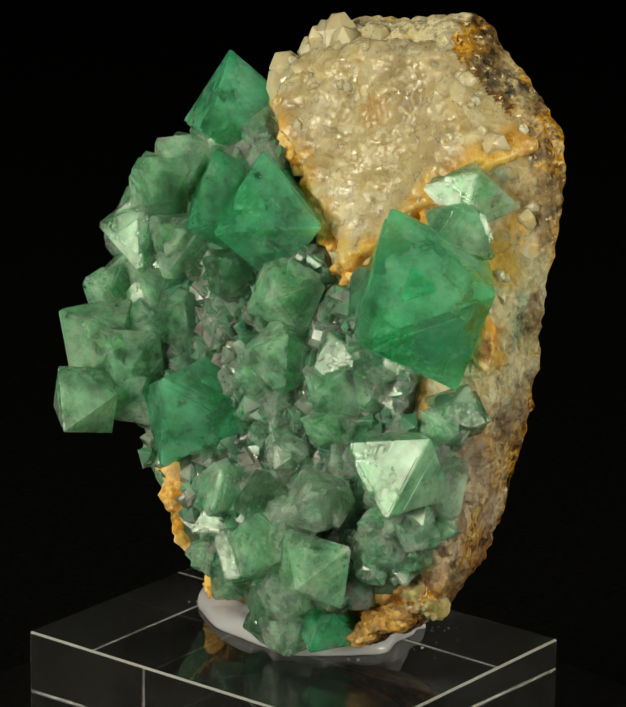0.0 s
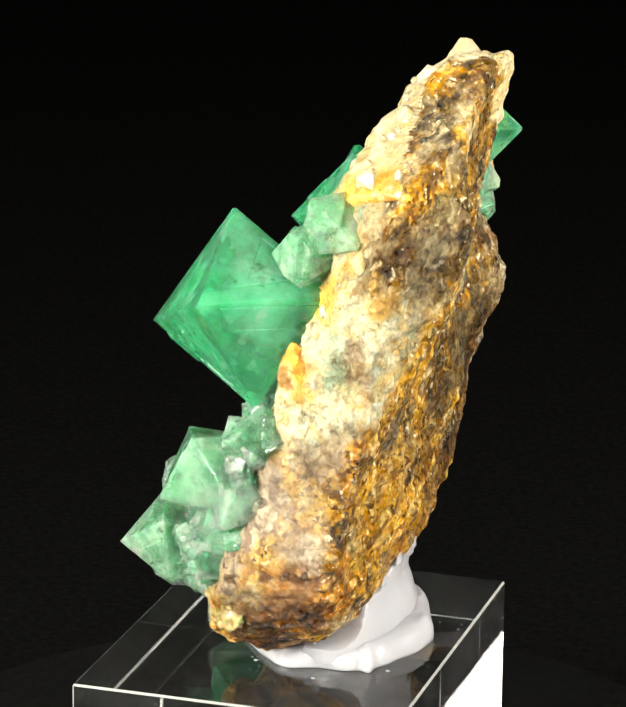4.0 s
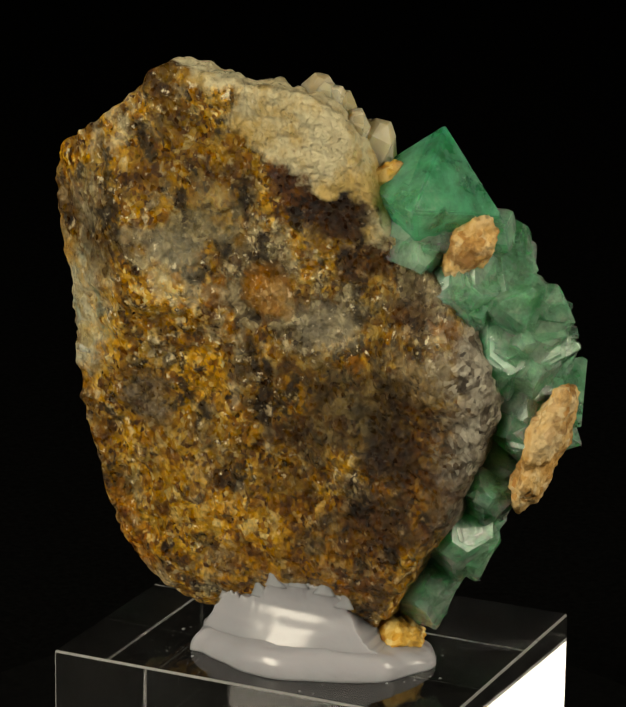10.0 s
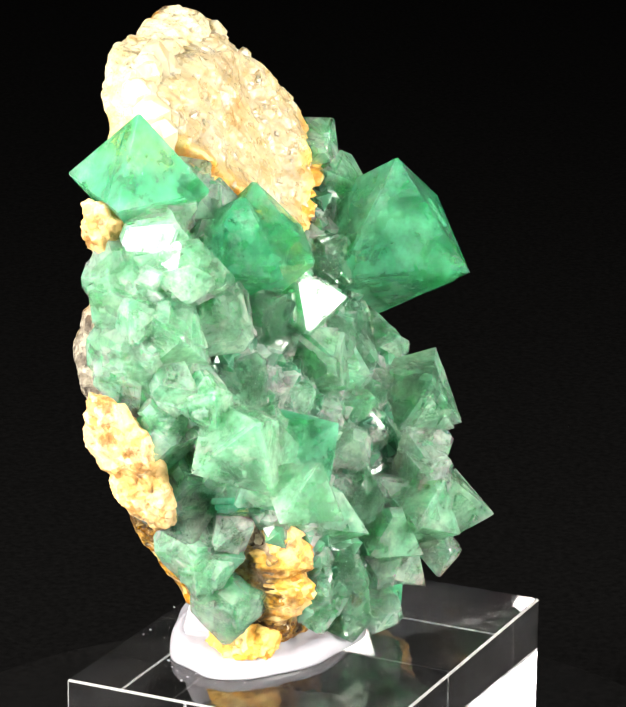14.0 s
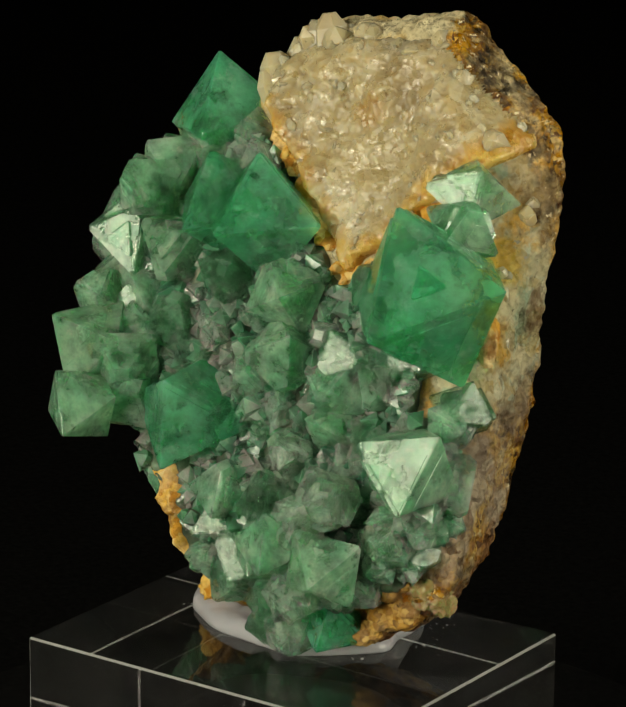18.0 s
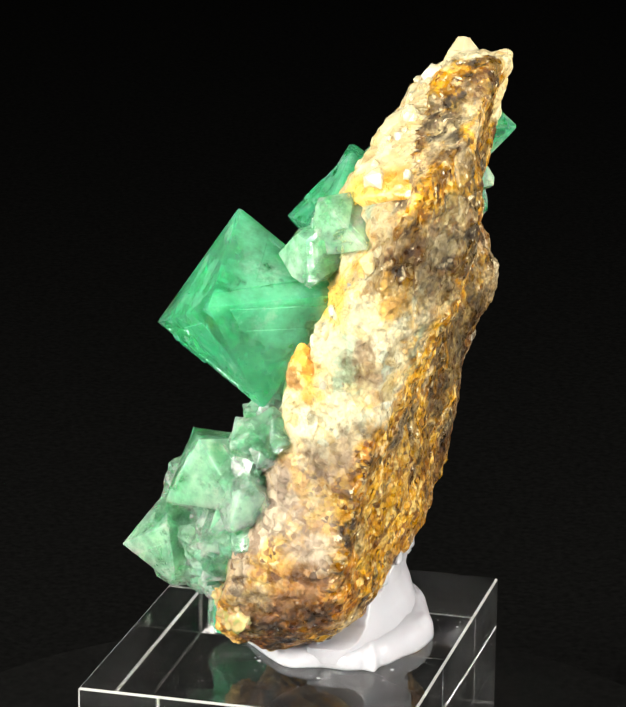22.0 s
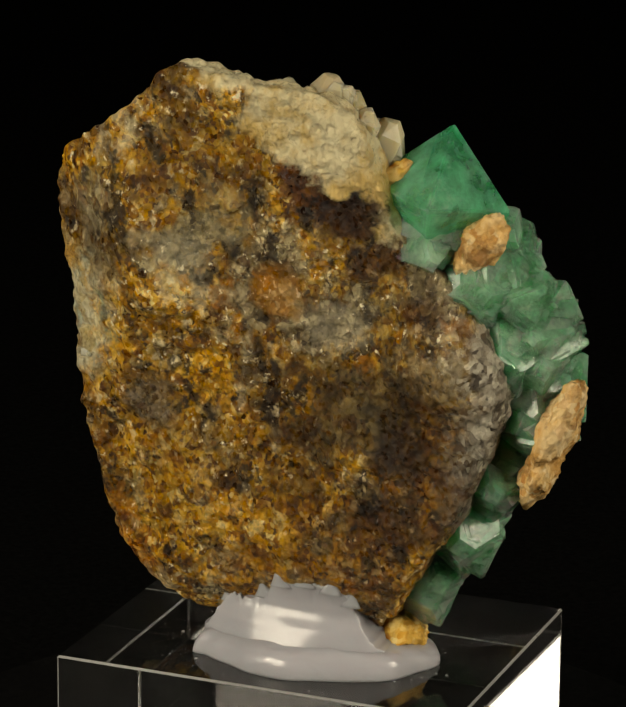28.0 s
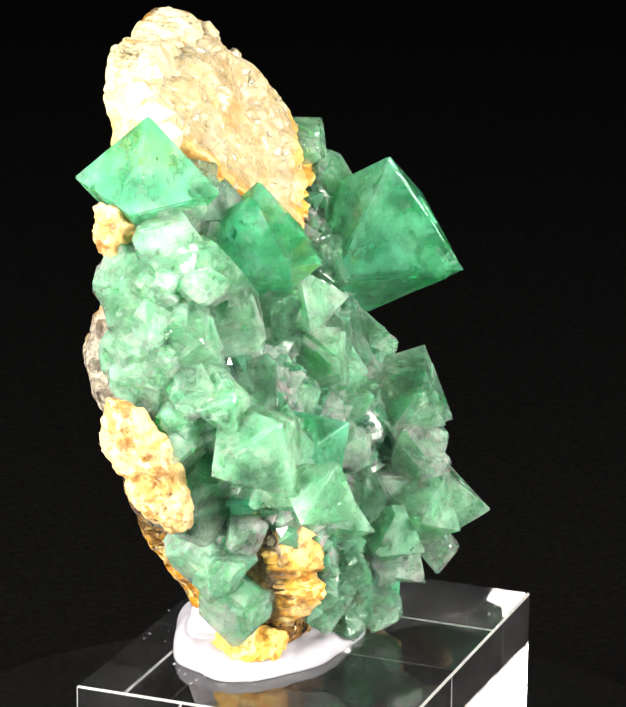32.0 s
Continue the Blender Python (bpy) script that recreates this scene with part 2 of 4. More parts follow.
        col = mix(nt, blotch(nt, v, (x * MM, -0.0133 - 0.00016 * (z - 17), z * MM), r * MM * (1.25 if kind == "MULTIPLY" else 1.0), most), col, tone, kind)
    punch = add(nt, "ShaderNodeHueSaturation", Saturation=1.06, Value=1.42)
    nt.links.new(mix(nt, 0.45, col, mix(nt, 1.0, col, col, "MULTIPLY")), punch.inputs["Color"])
    col = punch.outputs[0]
    # depth from the back skin
    dot = nt.nodes.new("ShaderNodeVectorMath")
    dot.operation = "DOT_PRODUCT"
    nt.links.new(v, dot.inputs[0])
    dot.inputs[1].default_value = (0.0, 1000.0, 120.0)
    inner = nt.nodes.new("ShaderNodeMath")
    inner.operation = "MULTIPLY_ADD"
    nt.links.new(noise_tex(nt, v, 130, 4, 0.6), inner.inputs[0])
    inner.inputs[1].default_value = 7.0
    nt.links.new(dot.outputs["Value"], inner.inputs[2])
    rng = add(nt, "ShaderNodeMapRange")
    nt.links.new(inner.outputs[0], rng.inputs[0])
    rng.inputs[1].default_value, rng.inputs[2].default_value = -4.2, -3.0
    pale = mix(nt, mottle(nt, g, 120, 0.53, 0.61, 0.8, 20.0), c, (0.76, 0.40, 0.04))
    pale = mix(nt, mottle(nt, g, 130, 0.55, 0.61, 0.7, 26.0), pale, (0.30, 0.48, 0.34))
    pale = mix(nt, mottle(nt, g, 140, 0.55, 0.62, 0.8, 31.0), pale, (0.20, 0.11, 0.045))
    pale = mix(nt, mottle(nt, g, 330, 0.53, 0.60, 0.7, 35.0), pale, (0.50, 0.42, 0.33), "MULTIPLY")
    # the pale layer gives way to greyish mauve rock in the lower third
    low = nt.nodes.new("ShaderNodeSeparateXYZ")
    nt.links.new(v, low.inputs[0])
    wob = nt.nodes.new("ShaderNodeMath")
    wob.operation = "MULTIPLY_ADD"
    nt.links.new(noise_tex(nt, v, 110, 4, 0.6), wob.inputs[0])
    wob.inputs[1].default_value = 0.016
    nt.links.new(low.outputs[2], wob.inputs[2])
    zone = add(nt, "ShaderNodeMapRange")
    nt.links.new(wob.outputs[0], zone.inputs[0])
    zone.inputs[1].default_value, zone.inputs[2].default_value = 0.037, 0.041
    d = mix(nt, mottle(nt, g, 120, 0.47, 0.54, 0.85, 41.0), d, a)
    foot = add(nt, "ShaderNodeMapRange")
    nt.links.new(wob.outputs[0], foot.inputs[0])
    foot.inputs[1].default_value, foot.inputs[2].default_value = 0.019, 0.023
    d = mix(nt, foot.outputs[0], col, d)
    inside = mix(nt, zone.outputs[0], d, pale)
    col = mix(nt, rng.outputs[0], col, inside)
    col = mix(nt, blotch(nt, v, (-0.0245, -0.0105, 0.043), 0.0105, 1.0), col, pale)  # a pale scar on one flank
    for x, y, z, r, most, tone, kind in FLANK:
        col = mix(nt, blotch(nt, v, (x * MM, y * MM, z * MM), r * MM, most), col, tone, kind)
    # bare quartz along one shoulder
    slope = nt.nodes.new("ShaderNodeVectorMath")
    slope.operation = "DOT_PRODUCT"
    nt.links.new(v, slope.inputs[0])
    slope.inputs[1].default_value = (720.0, 0.0, 1000.0)
    wav = nt.nodes.new("ShaderNodeMath")
    wav.operation = "MULTIPLY_ADD"
    nt.links.new(noise_tex(nt, v, 150, 5, 0.6), wav.inputs[0])
    wav.inputs[1].default_value = 22.0
    nt.links.new(slope.outputs["Value"], wav.inputs[2])
    bare = add(nt, "ShaderNodeMapRange")
    nt.links.new(wav.outputs[0], bare.inputs[0])
    bare.inputs[1].default_value, bare.inputs[2].default_value = 78.5, 80.5
    col = mix(nt, bare.outputs[0], col, mix(nt, mottle(nt, g, 140, 0.49, 0.60, 0.8, 61.0), mix(nt, 0.75, c, (0.94, 0.81, 0.50)), (0.74, 0.48, 0.12)))
    # greyish sugary rock along the other flank
    flank = nt.nodes.new("ShaderNodeMath")
    flank.operation = "MULTIPLY_ADD"
    nt.links.new(noise_tex(nt, v, 130, 5, 0.6), flank.inputs[0])
    flank.inputs[1].default_value = 0.012
    nt.links.new(low.outputs[0], flank.inputs[2])
    side = add(nt, "ShaderNodeMapRange")
    nt.links.new(flank.outputs[0], side.inputs[0])
    side.inputs[1].default_value, side.inputs[2].default_value = 0.0275, 0.0335
    grey_rock, _, _ = grains(nt, g, [(0.0, (0.03, 0.02, 0.012)), (0.3, (0.15, 0.12, 0.085)), (0.65, (0.36, 0.31, 0.23)), (1.0, (0.74, 0.68, 0.54))], 620, 1700)
    col = mix(nt, side.outputs[0], col, grey_rock)
    nt.links.new(col, p.inputs["Base Color"])
    nt.links.new(ramp(nt, fine, [(0.0, grey(0.12)), (0.3, grey(0.35)), (0.7, grey(0.65))]), p.inputs["Roughness"])
    nrm = bump(nt, cells(nt, w, 800, "F1", "Distance"), 1.0, 0.0012)
    nrm = bump(nt, noise_tex(nt, v, 800, 7, 0.72), 1.0, 0.0012, nrm)
    nt.links.new(nrm, p.inputs["Normal"])
    return m


ROCK = rock_material()


def rust_material(name, tones, chalk):
    m, nt, p = material(name)
    v = coords(nt, False)
    c, fine, w = grains(nt, v, tones, 420, 1300, 0.6)
    c = mix(nt, mottle(nt, v, 140, 0.50, 0.62, chalk, 3.0), c, (0.76, 0.59, 0.34))
    c = mix(nt, mottle(nt, v, 170, 0.55, 0.62, 0.85, 8.0), c, (0.20, 0.085, 0.012))
    nt.links.new(c, p.inputs["Base Color"])
    nt.links.new(ramp(nt, fine, [(0.0, grey(0.3)), (0.5, grey(0.85))]), p.inputs["Roughness"])
    nrm = bump(nt, cells(nt, w, 800, "F1", "Distance"), 0.6, 0.0005)
    nrm = bump(nt, noise_tex(nt, v, 800, 6, 0.7), 0.8, 0.0007, nrm)
    nt.links.new(nrm, p.inputs["Normal"])
    return m


RUST = rust_material("iron_stain", [(0.0, (0.42, 0.16, 0.010)), (0.35, (0.62, 0.31, 0.03)), (0.7, (0.72, 0.45, 0.09)), (1.0, (0.82, 0.66, 0.30))], 0.55)
DARK_RUST = rust_material("dark_iron_stain", [(0.0, (0.10, 0.04, 0.005)), (0.35, (0.30, 0.13, 0.014)), (0.7, (0.46, 0.24, 0.03)), (1.0, (0.62, 0.42, 0.13))], 0.2)
PEACH = rust_material("peach_crust", [(0.0, (0.44, 0.19, 0.04)), (0.35, (0.62, 0.35, 0.10)), (0.7, (0.72, 0.48, 0.20)), (1.0, (0.80, 0.62, 0.36))], 0.5)


def quartz_material(name, seam):
    """Milky quartz; seam: with rusty staining along its lower border."""
    m, nt, p = material(name)
    v = coords(nt, not seam)
    c, fine, w = grains(nt, v, [(0.0, (0.50, 0.39, 0.20)), (0.5, (0.58, 0.48, 0.27)), (0.9, (0.66, 0.57, 0.35)), (1.0, (0.82, 0.76, 0.58))], 300, 900)
    c = mix(nt, 0.3, c, (0.48, 0.38, 0.20))
    c = mix(nt, mottle(nt, v, 70, 0.49, 0.62, 0.75, 2.0), c, (0.36, 0.27, 0.155))
    c = mix(nt, mottle(nt, v, 110, 0.51, 0.60, 0.75, 12.0), c, (0.72, 0.64, 0.46))
    c = mix(nt, mottle(nt, v, 130, 0.57, 0.66, 0.7, 6.0), c, (0.62, 0.42, 0.13))
    c = mix(nt, mottle(nt, v, 330, 0.62, 0.69, 0.6, 16.0), c, (0.32, 0.21, 0.10))
    if seam:
        xyz = nt.nodes.new("ShaderNodeSeparateXYZ")
        nt.links.new(v, xyz.inputs[0])
        off, arm, rise, rag = [nt.nodes.new("ShaderNodeMath") for _ in range(4)]
        off.operation, arm.operation, rise.operation, rag.operation = "ADD", "ABSOLUTE", "SUBTRACT", "MULTIPLY_ADD"
        nt.links.new(xyz.outputs[0], off.inputs[0])
        off.inputs[1].default_value = 0.003
        nt.links.new(off.outputs[0], arm.inputs[0])
        nt.links.new(xyz.outputs[2], rise.inputs[0])
        nt.links.new(arm.outputs[0], rise.inputs[1])
        nt.links.new(noise_tex(nt, v, 260, 6, 0.66), rag.inputs[0])
        rag.inputs[1].default_value = 0.011
        nt.links.new(rise.outputs[0], rag.inputs[2])
        edge = add(nt, "ShaderNodeMapRange")
        nt.links.new(rag.outputs[0], edge.inputs[0])
        for k, value in enumerate((0.0515, 0.0550, 0.9, 0.0)):
            edge.inputs[k + 1].default_value = value
        c = mix(nt, edge.outputs[0], c, mix(nt, mottle(nt, v, 300, 0.44, 0.58, 1.0, 33.0), (0.76, 0.50, 0.12), (0.56, 0.27, 0.02)))
        c = mix(nt, blotch(nt, v, (-0.001, -0.0085, 0.064), 0.0032, 0.7), c, (0.50, 0.31, 0.11))
    if not seam:
        c = mix(nt, 0.25, c, (0.76, 0.67, 0.46))
    nt.links.new(c, p.inputs["Base Color"])
    p.inputs["Transmission Weight"].default_value = 0.3
    p.inputs["IOR"].default_value = 1.54
    nt.links.new(ramp(nt, noise_tex(nt, v, 500, 4, 0.6), [(0.38, grey(0.14)), (0.66, grey(0.6))]), p.inputs["Roughness"])
    p.inputs["Subsurface Weight"].default_value = 0.9
    p.inputs["Subsurface Radius"].default_value = (1.2, 1.0, 0.7)
    p.inputs["Subsurface Scale"].default_value = 0.0025
    nrm = bump(nt, cells(nt, w, 330, "F1", "Distance"), 0.35, 0.0008)
    nrm = bump(nt, cells(nt, w, 1100, "F1", "Distance"), 0.4, 0.0004, nrm)
    nrm = bump(nt, noise_tex(nt, v, 900, 5, 0.6), 0.45, 0.0004, nrm)
    nt.links.new(nrm, p.inputs["Normal"])
    return m


QUARTZ = quartz_material("milky_quartz", False)
SEAMED = quartz_material("stained_milky_quartz", True)


def putty_material():
    m, nt, p = material("white_putty")
    v = coords(nt, False)
    nt.links.new(ramp(nt, noise_tex(nt, v, 90, 3, 0.5), [(0.3, (0.43, 0.43, 0.48)), (0.7, (0.50, 0.49, 0.54))]), p.inputs["Base Color"])
    p.inputs["Roughness"].default_value = 0.3
    p.inputs["Transmission Weight"].default_value = 0.3
    p.inputs["IOR"].default_value = 1.35
    p.inputs["Coat Weight"].default_value = 0.5
    p.inputs["Coat Roughness"].default_value = 0.14
    p.inputs["Subsurface Weight"].default_value = 0.7
    p.inputs["Subsurface Radius"].default_value = (1.2, 1.0, 1.0)
    p.inputs["Subsurface Scale"].default_value = 0.003
    squash = nt.nodes.new("ShaderNodeVectorMath")  # folds lie flat
    squash.operation = "MULTIPLY"
    nt.links.new(v, squash.inputs[0])
    squash.inputs[1].default_value = (1.0, 1.0, 1.3)
    nrm = bump(nt, noise_tex(nt, squash.outputs[0], 190, 4, 0.55), 0.18, 0.0010)
    nt.links.new(bump(nt, noise_tex(nt, v, 900, 3, 0.5), 0.08, 0.0003, nrm), p.inputs["Normal"])
    return m


PUTTY = putty_material()


def acrylic_material():
    m, nt, p = material("clear_acrylic")
    v = coords(nt, False)
    p.inputs["Base Color"].default_value = (0.97, 0.98, 0.98, 1)
    p.inputs["Transmission Weight"].default_value = 1.0
    p.inputs["IOR"].default_value = 1.49
    nt.links.new(ramp(nt, noise_tex(nt, v, 300, 6, 0.7), [(0.6, grey(0.0)), (0.8, grey(0.06))]), p.inputs["Roughness"])
    film = add(nt, "ShaderNodeBsdfDiffuse")  # dust and fine scratches, with the faces' grey sheen put in as pale colour
    film.inputs["Color"].default_value = (0.8, 0.8, 0.82, 1)
    mixer = nt.nodes.new("ShaderNodeMixShader")
    nt.links.new(ramp(nt, noise_tex(nt, v, 120, 6, 0.7), [(0.35, grey(0.003)), (0.7, grey(0.013))]), mixer.inputs[0])
    nt.links.new(p.outputs[0], mixer.inputs[1])
    nt.links.new(film.outputs[0], mixer.inputs[2])
    nt.links.new(mixer.outputs[0], nt.nodes["Material Output"].inputs["Surface"])
    return m


ACRYLIC = acrylic_material()


def edge_material():
    m, nt, p = material("acrylic_edge")
    p.inputs["Base Color"].default_value = (0.75, 0.75, 0.75, 1)
    p.inputs["Transmission Weight"].default_value = 0.7
    p.inputs["IOR"].default_value = 1.49
    v = coords(nt, False)
    nt.links.new(ramp(nt, noise_tex(nt, v, 700, 5, 0.7), [(0.3, grey(0.25)), (0.7, grey(0.6))]), p.inputs["Roughness"])
    return m


EDGE = edge_material()


def dark_material(name, colour, roughness):
    m, nt, p = material(name)
    v = coords(nt, False)
    c = ramp(nt, noise_tex(nt, v, 900, 4, 0.6), [(0.3, tuple(0.7 * k for k in colour)), (0.7, tuple(1.3 * k for k in colour))])
    nt.links.new(c, p.inputs["Base Color"])
    p.inputs["Roughness"].default_value = roughness
    p.inputs["Specular IOR Level"].default_value = 0.0
    return m


FELT = dark_material("black_felt", (0.006, 0.006, 0.006), 0.95)
CLOTH = dark_material("black_cloth", (0.0035, 0.0035, 0.0035), 1.0)


# ---- helpers for meshes ----
def mesh_of(name, bm, mat, smooth=False):
    me = bpy.data.meshes.new(name)
    bm.normal_update()
    bm.to_mesh(me)
    bm.free()
    me.materials.append(mat)
    if smooth:
        for f in me.polygons:
            f.use_smooth = True
    return me


def part(name, bm, mat, parent, label="", smooth=False):
    ob = new(name, mesh_of(name, bm, mat, smooth))
    ob.parent = parent
    if label:
        ob["label"] = label
    return ob


def box(w, d, h, bev=0.0, segs=1):
    bm = bmesh.new()
    bmesh.ops.create_cube(bm, size=1, matrix=Matrix.Diagonal((w, d, h, 1)))
    if bev:
        bmesh.ops.bevel(bm, geom=bm.edges[:], offset=bev, segments=segs, affect="EDGES", profile=0.5)
    return bm


def mm(x, y, z):
    """A point of the specimen, from millimetres over the table to its own space."""
    return Vector((x, y, z - BASE_H)) * MM


# ---- the studio ----
def studio():
    bm = bmesh.new()
    bmesh.ops.create_grid(bm, x_segments=1, y_segments=1, size=1.5, matrix=Matrix.Translation((0, 0, -0.022)))
    table = new("table_top", mesh_of("table_top", bm, CLOTH))
    tagged(table, "black cloth over the studio table", "table", kind="structure")
    for name, m in (("backdrop", pose(0, 1.2, 0.7, 90)), ("wall_front", pose(0, -1.4, 0.7, -90)),
                    ("wall_side", pose(1.5, 0, 0.7, 0, -90)), ("wall_side", pose(-1.5, 0, 0.7, 0, 90)), ("ceiling", pose(0, 0, 2.0, 180))):
        b = box(3.2, 3.2, 0.02)
        ob = new(name, mesh_of(name, b, CLOTH))
        ob.matrix_world = m
        tagged(ob, "plain black cloth closing the dark studio", "backdrop", kind="structure")


studio()


def turntable():
    top = tagged(new("turntable"), "round black felt-topped turntable under the clear base", "turntable")
    r = 0.0545
    for name, h, z, rad, mat in (("platter", 0.018, -0.0115, r, FELT), ("felt_pad", 0.0022, -0.0013, r - 0.0008, FELT)):
        bm = bmesh.new()
        bmesh.ops.create_cone(bm, cap_ends=True, segments=96, radius1=rad, radius2=rad, depth=h, matrix=Matrix.Translation((0, 0, z)))
        bmesh.ops.bevel(bm, geom=[e for e in bm.edges if len(e.link_faces) == 2 and e.calc_face_angle(0) > 1], offset=min(0.0012, h / 4), segments=3, affect="EDGES", profile=0.5)
        part(name, bm, mat, top)
    return top


TABLE = turntable()


def clear_base():
    bm = box(50.8 * MM, 39.5 * MM, BASE_H * MM, 0.00024, 1)
    bmesh.ops.translate(bm, verts=bm.verts[:], vec=(0.83 * MM, 1.20 * MM, BASE_H * MM / 2))
    for f in bm.faces:
        f.material_index = int(f.calc_area() < 0.0001)
    ob = new("acrylic_base", mesh_of("acrylic_base", bm, ACRYLIC))
    ob.data.materials.append(EDGE)
    return tagged(ob, "clear polished acrylic block carrying the mineral specimen", "display base")


BASE = clear_base()


# ---- the specimen ----
SPECIMEN = tagged(new("mineral_specimen"), "green octahedral fluorite crystals on brown and milky quartz rock", "mineral")
SPECIMEN.location = (0, 0, BASE_H * MM)

OUTLINE = [(-7.4, 93.0), (-2.0, 92.4), (4.5, 92.0), (10.0, 91.0), (14.0, 87.5), (15.5, 82.0), (18.0, 75.0), (23.5, 69.0), (28.0, 63.0), (29.0, 57.0),
           (27.5, 50.0), (24.5, 43.0), (22.0, 38.0), (19.0, 33.5), (16.5, 29.0), (14.0, 24.5), (10.0, 20.8), (0.0, 20.6), (-10.5, 22.6), (-19.3, 27.6), (-22.9, 33.7),
           (-23.5, 42.5), (-24.0, 51.0), (-24.0, 62.5), (-25.4, 72.0), (-25.3, 76.6), (-22.4, 82.0), (-16.6, 86.4), (-12.0, 89.8)]
MIDDLE = (3.0, 57.0)
FRONT = [(18, 1.0), (24, 3.0), (30, 5.0), (36, 4.5), (44, 2.0), (52, -0.5), (60, -3.0), (66, -5.0), (75, -8.0), (80, -10.8), (85, -13.2), (90, -16.2), (95, -18.6)]
BACK = [(17, 3.5), (20, -0.5), (23.5, -6.4), (27, -9.6), (31, -11.8), (36, -13.3), (48, -15.0), (58, -16.0), (66, -17.1), (72, -18.3), (80, -20.4), (90, -22.7), (97, -23.2)]
SIDE = [(20, 7.5), (34, 4.5), (45, -0.5), (60, -2.0), (70, -9.0), (77, -14.0), (82, -19.0), (88, -27.0)]


def rim_at(a):
    """The outline at a, 0 to 1 round it, as a smooth closed curve."""
    n = len(OUTLINE)
    k = a % 1.0 * n
    i, u = int(k), k % 1.0
    p = [Vector(OUTLINE[(i + j) % n]) for j in (-1, 0, 1, 2)]
    return 0.5 * (2 * p[1] + (p[2] - p[0]) * u + (2 * p[0] - 5 * p[1] + 4 * p[2] - p[3]) * u * u + (3 * p[1] - p[0] - 3 * p[2] + p[3]) * u ** 3)


def along(table, z):
    for (z0, y0), (z1, y1) in zip(table, table[1:]):
        if z <= z1:
            break
    u = min(1, max(0, (z - z0) / (z1 - z0)))
    return y0 + (y1 - y0) * u


def back_y(x, z):
    """The back skin: a leaning face with two broad swellings and a chamfer along one side."""
    y = along(BACK, z)
    y -= 3.8 * math.exp(-((x + 14) / 9) ** 2 - ((z - 68) / 7.5) ** 2) + 1.8 * math.exp(-((x + 12) / 9) ** 2 - ((z - 80) / 8) ** 2)
    y -= 2.3 * math.exp(-((x - 23) / 7) ** 2 - ((z - 61) / 7) ** 2)
    y -= 1.6 * math.exp(-((x + 16) / 6) ** 2 - ((z - 76) / 6) ** 2)
    y += 1.7 * math.exp(-((x + 19) / 8) ** 2 - ((z - 38) / 9) ** 2)
    y += 0.12 * max(0, x - 2) * min(1, max(0, (z - 60) / 8))
    y += 0.34 * max(0, -15 - x) * min(1, max(0.5, (z - 44) / 20))
    return y + 2.0 * min(1.2, max(0, x - 3) / 26) ** 4


def front_y(x, z):
    """How far forward the rock reaches, before the crystals."""
    y = along(FRONT, z) - 5.0 * (max(0, x - 20) / 13) ** 1.5 - 3.0 * max(0, (-x - 17) / 7) ** 2
    y = min(y, along(SIDE, z) + 1.13 * (x + 22) - 1.0)
    return max(y, back_y(x, z) + 1.6)


def lumpy(p, scale, amount):
    return noise.noise(p * scale) * amount


def rough_rock(p):
    """Grainy relief in millimetres at p."""
    d = noise.voronoi(p * 0.5)[0]
    return lumpy(p, 0.09, 1.1) + lumpy(p, 0.33, 0.5) + 0.5 * (d[1] - d[0]) + lumpy(p, 0.8, 0.35)


def matrix_rock():
    bm = bmesh.new()
    rings = []
    n = 600

    def ring(rho, side):
        row = []
        for i in range(n):
            e = rim_at(i / n)
            x, z = MIDDLE[0] + (e[0] - MIDDLE[0]) * rho, MIDDLE[1] + (e[1] - MIDDLE[1]) * rho
            yb, yf = back_y(x, z), front_y(x, z)
            foot = min(1, max(0, (38 - z) / 16)) * math.exp(-((x + 8) / 10) ** 2)
            wide = math.exp(-((z - 32) / 9) ** 2) * min(1, max(0, (-6 - x) / 10))  # the foot is broader in front than at the back
            row.append(bm.verts.new((x + wide * (1.6 - 4.2 * side), yb + (yf - yb) * side, z - 4.5 * side * foot)))
        rings.append(row)

    for k in range(1, 130):
        ring(0.94 * k / 130, 0)
    for k in range(0, 29):
        u = k / 28
        ring(1.0 - 0.045 * (2 * u - 1) ** 4 - 0.03 * u, 0.5 - 0.5 * math.cos(math.pi * u))
    for k in range(30, 0, -1):
        ring(0.92 * k / 31, 1)
    for a, b in zip(rings, rings[1:]):
        for i in range(n):
            bm.faces.new((a[i], a[(i + 1) % n], b[(i + 1) % n], b[i]))
    for row in (rings[0], rings[-1]):
        c = bm.verts.new(sum((v.co for v in row), Vector()) / n)
        for i in range(n):
            bm.faces.new((row[i], row[(i + 1) % n], c))
    bmesh.ops.recalc_face_normals(bm, faces=bm.faces[:])
    bm.normal_update()
    for v in bm.verts:
        v.co = mm(*(v.co + v.normal * (rough_rock(v.co) - 0.3)))
    return part("matrix_rock", bm, ROCK, SPECIMEN, "grainy ochre and grey-brown matrix rock", smooth=True)


matrix_rock()


def vee(x):
    """Height of the foot of the quartz."""
    return 63.2 + (1.05 if x > -3 else 0.9) * abs(x + 3)


def in_quartz(x, z):
    return z > vee(x) + 1


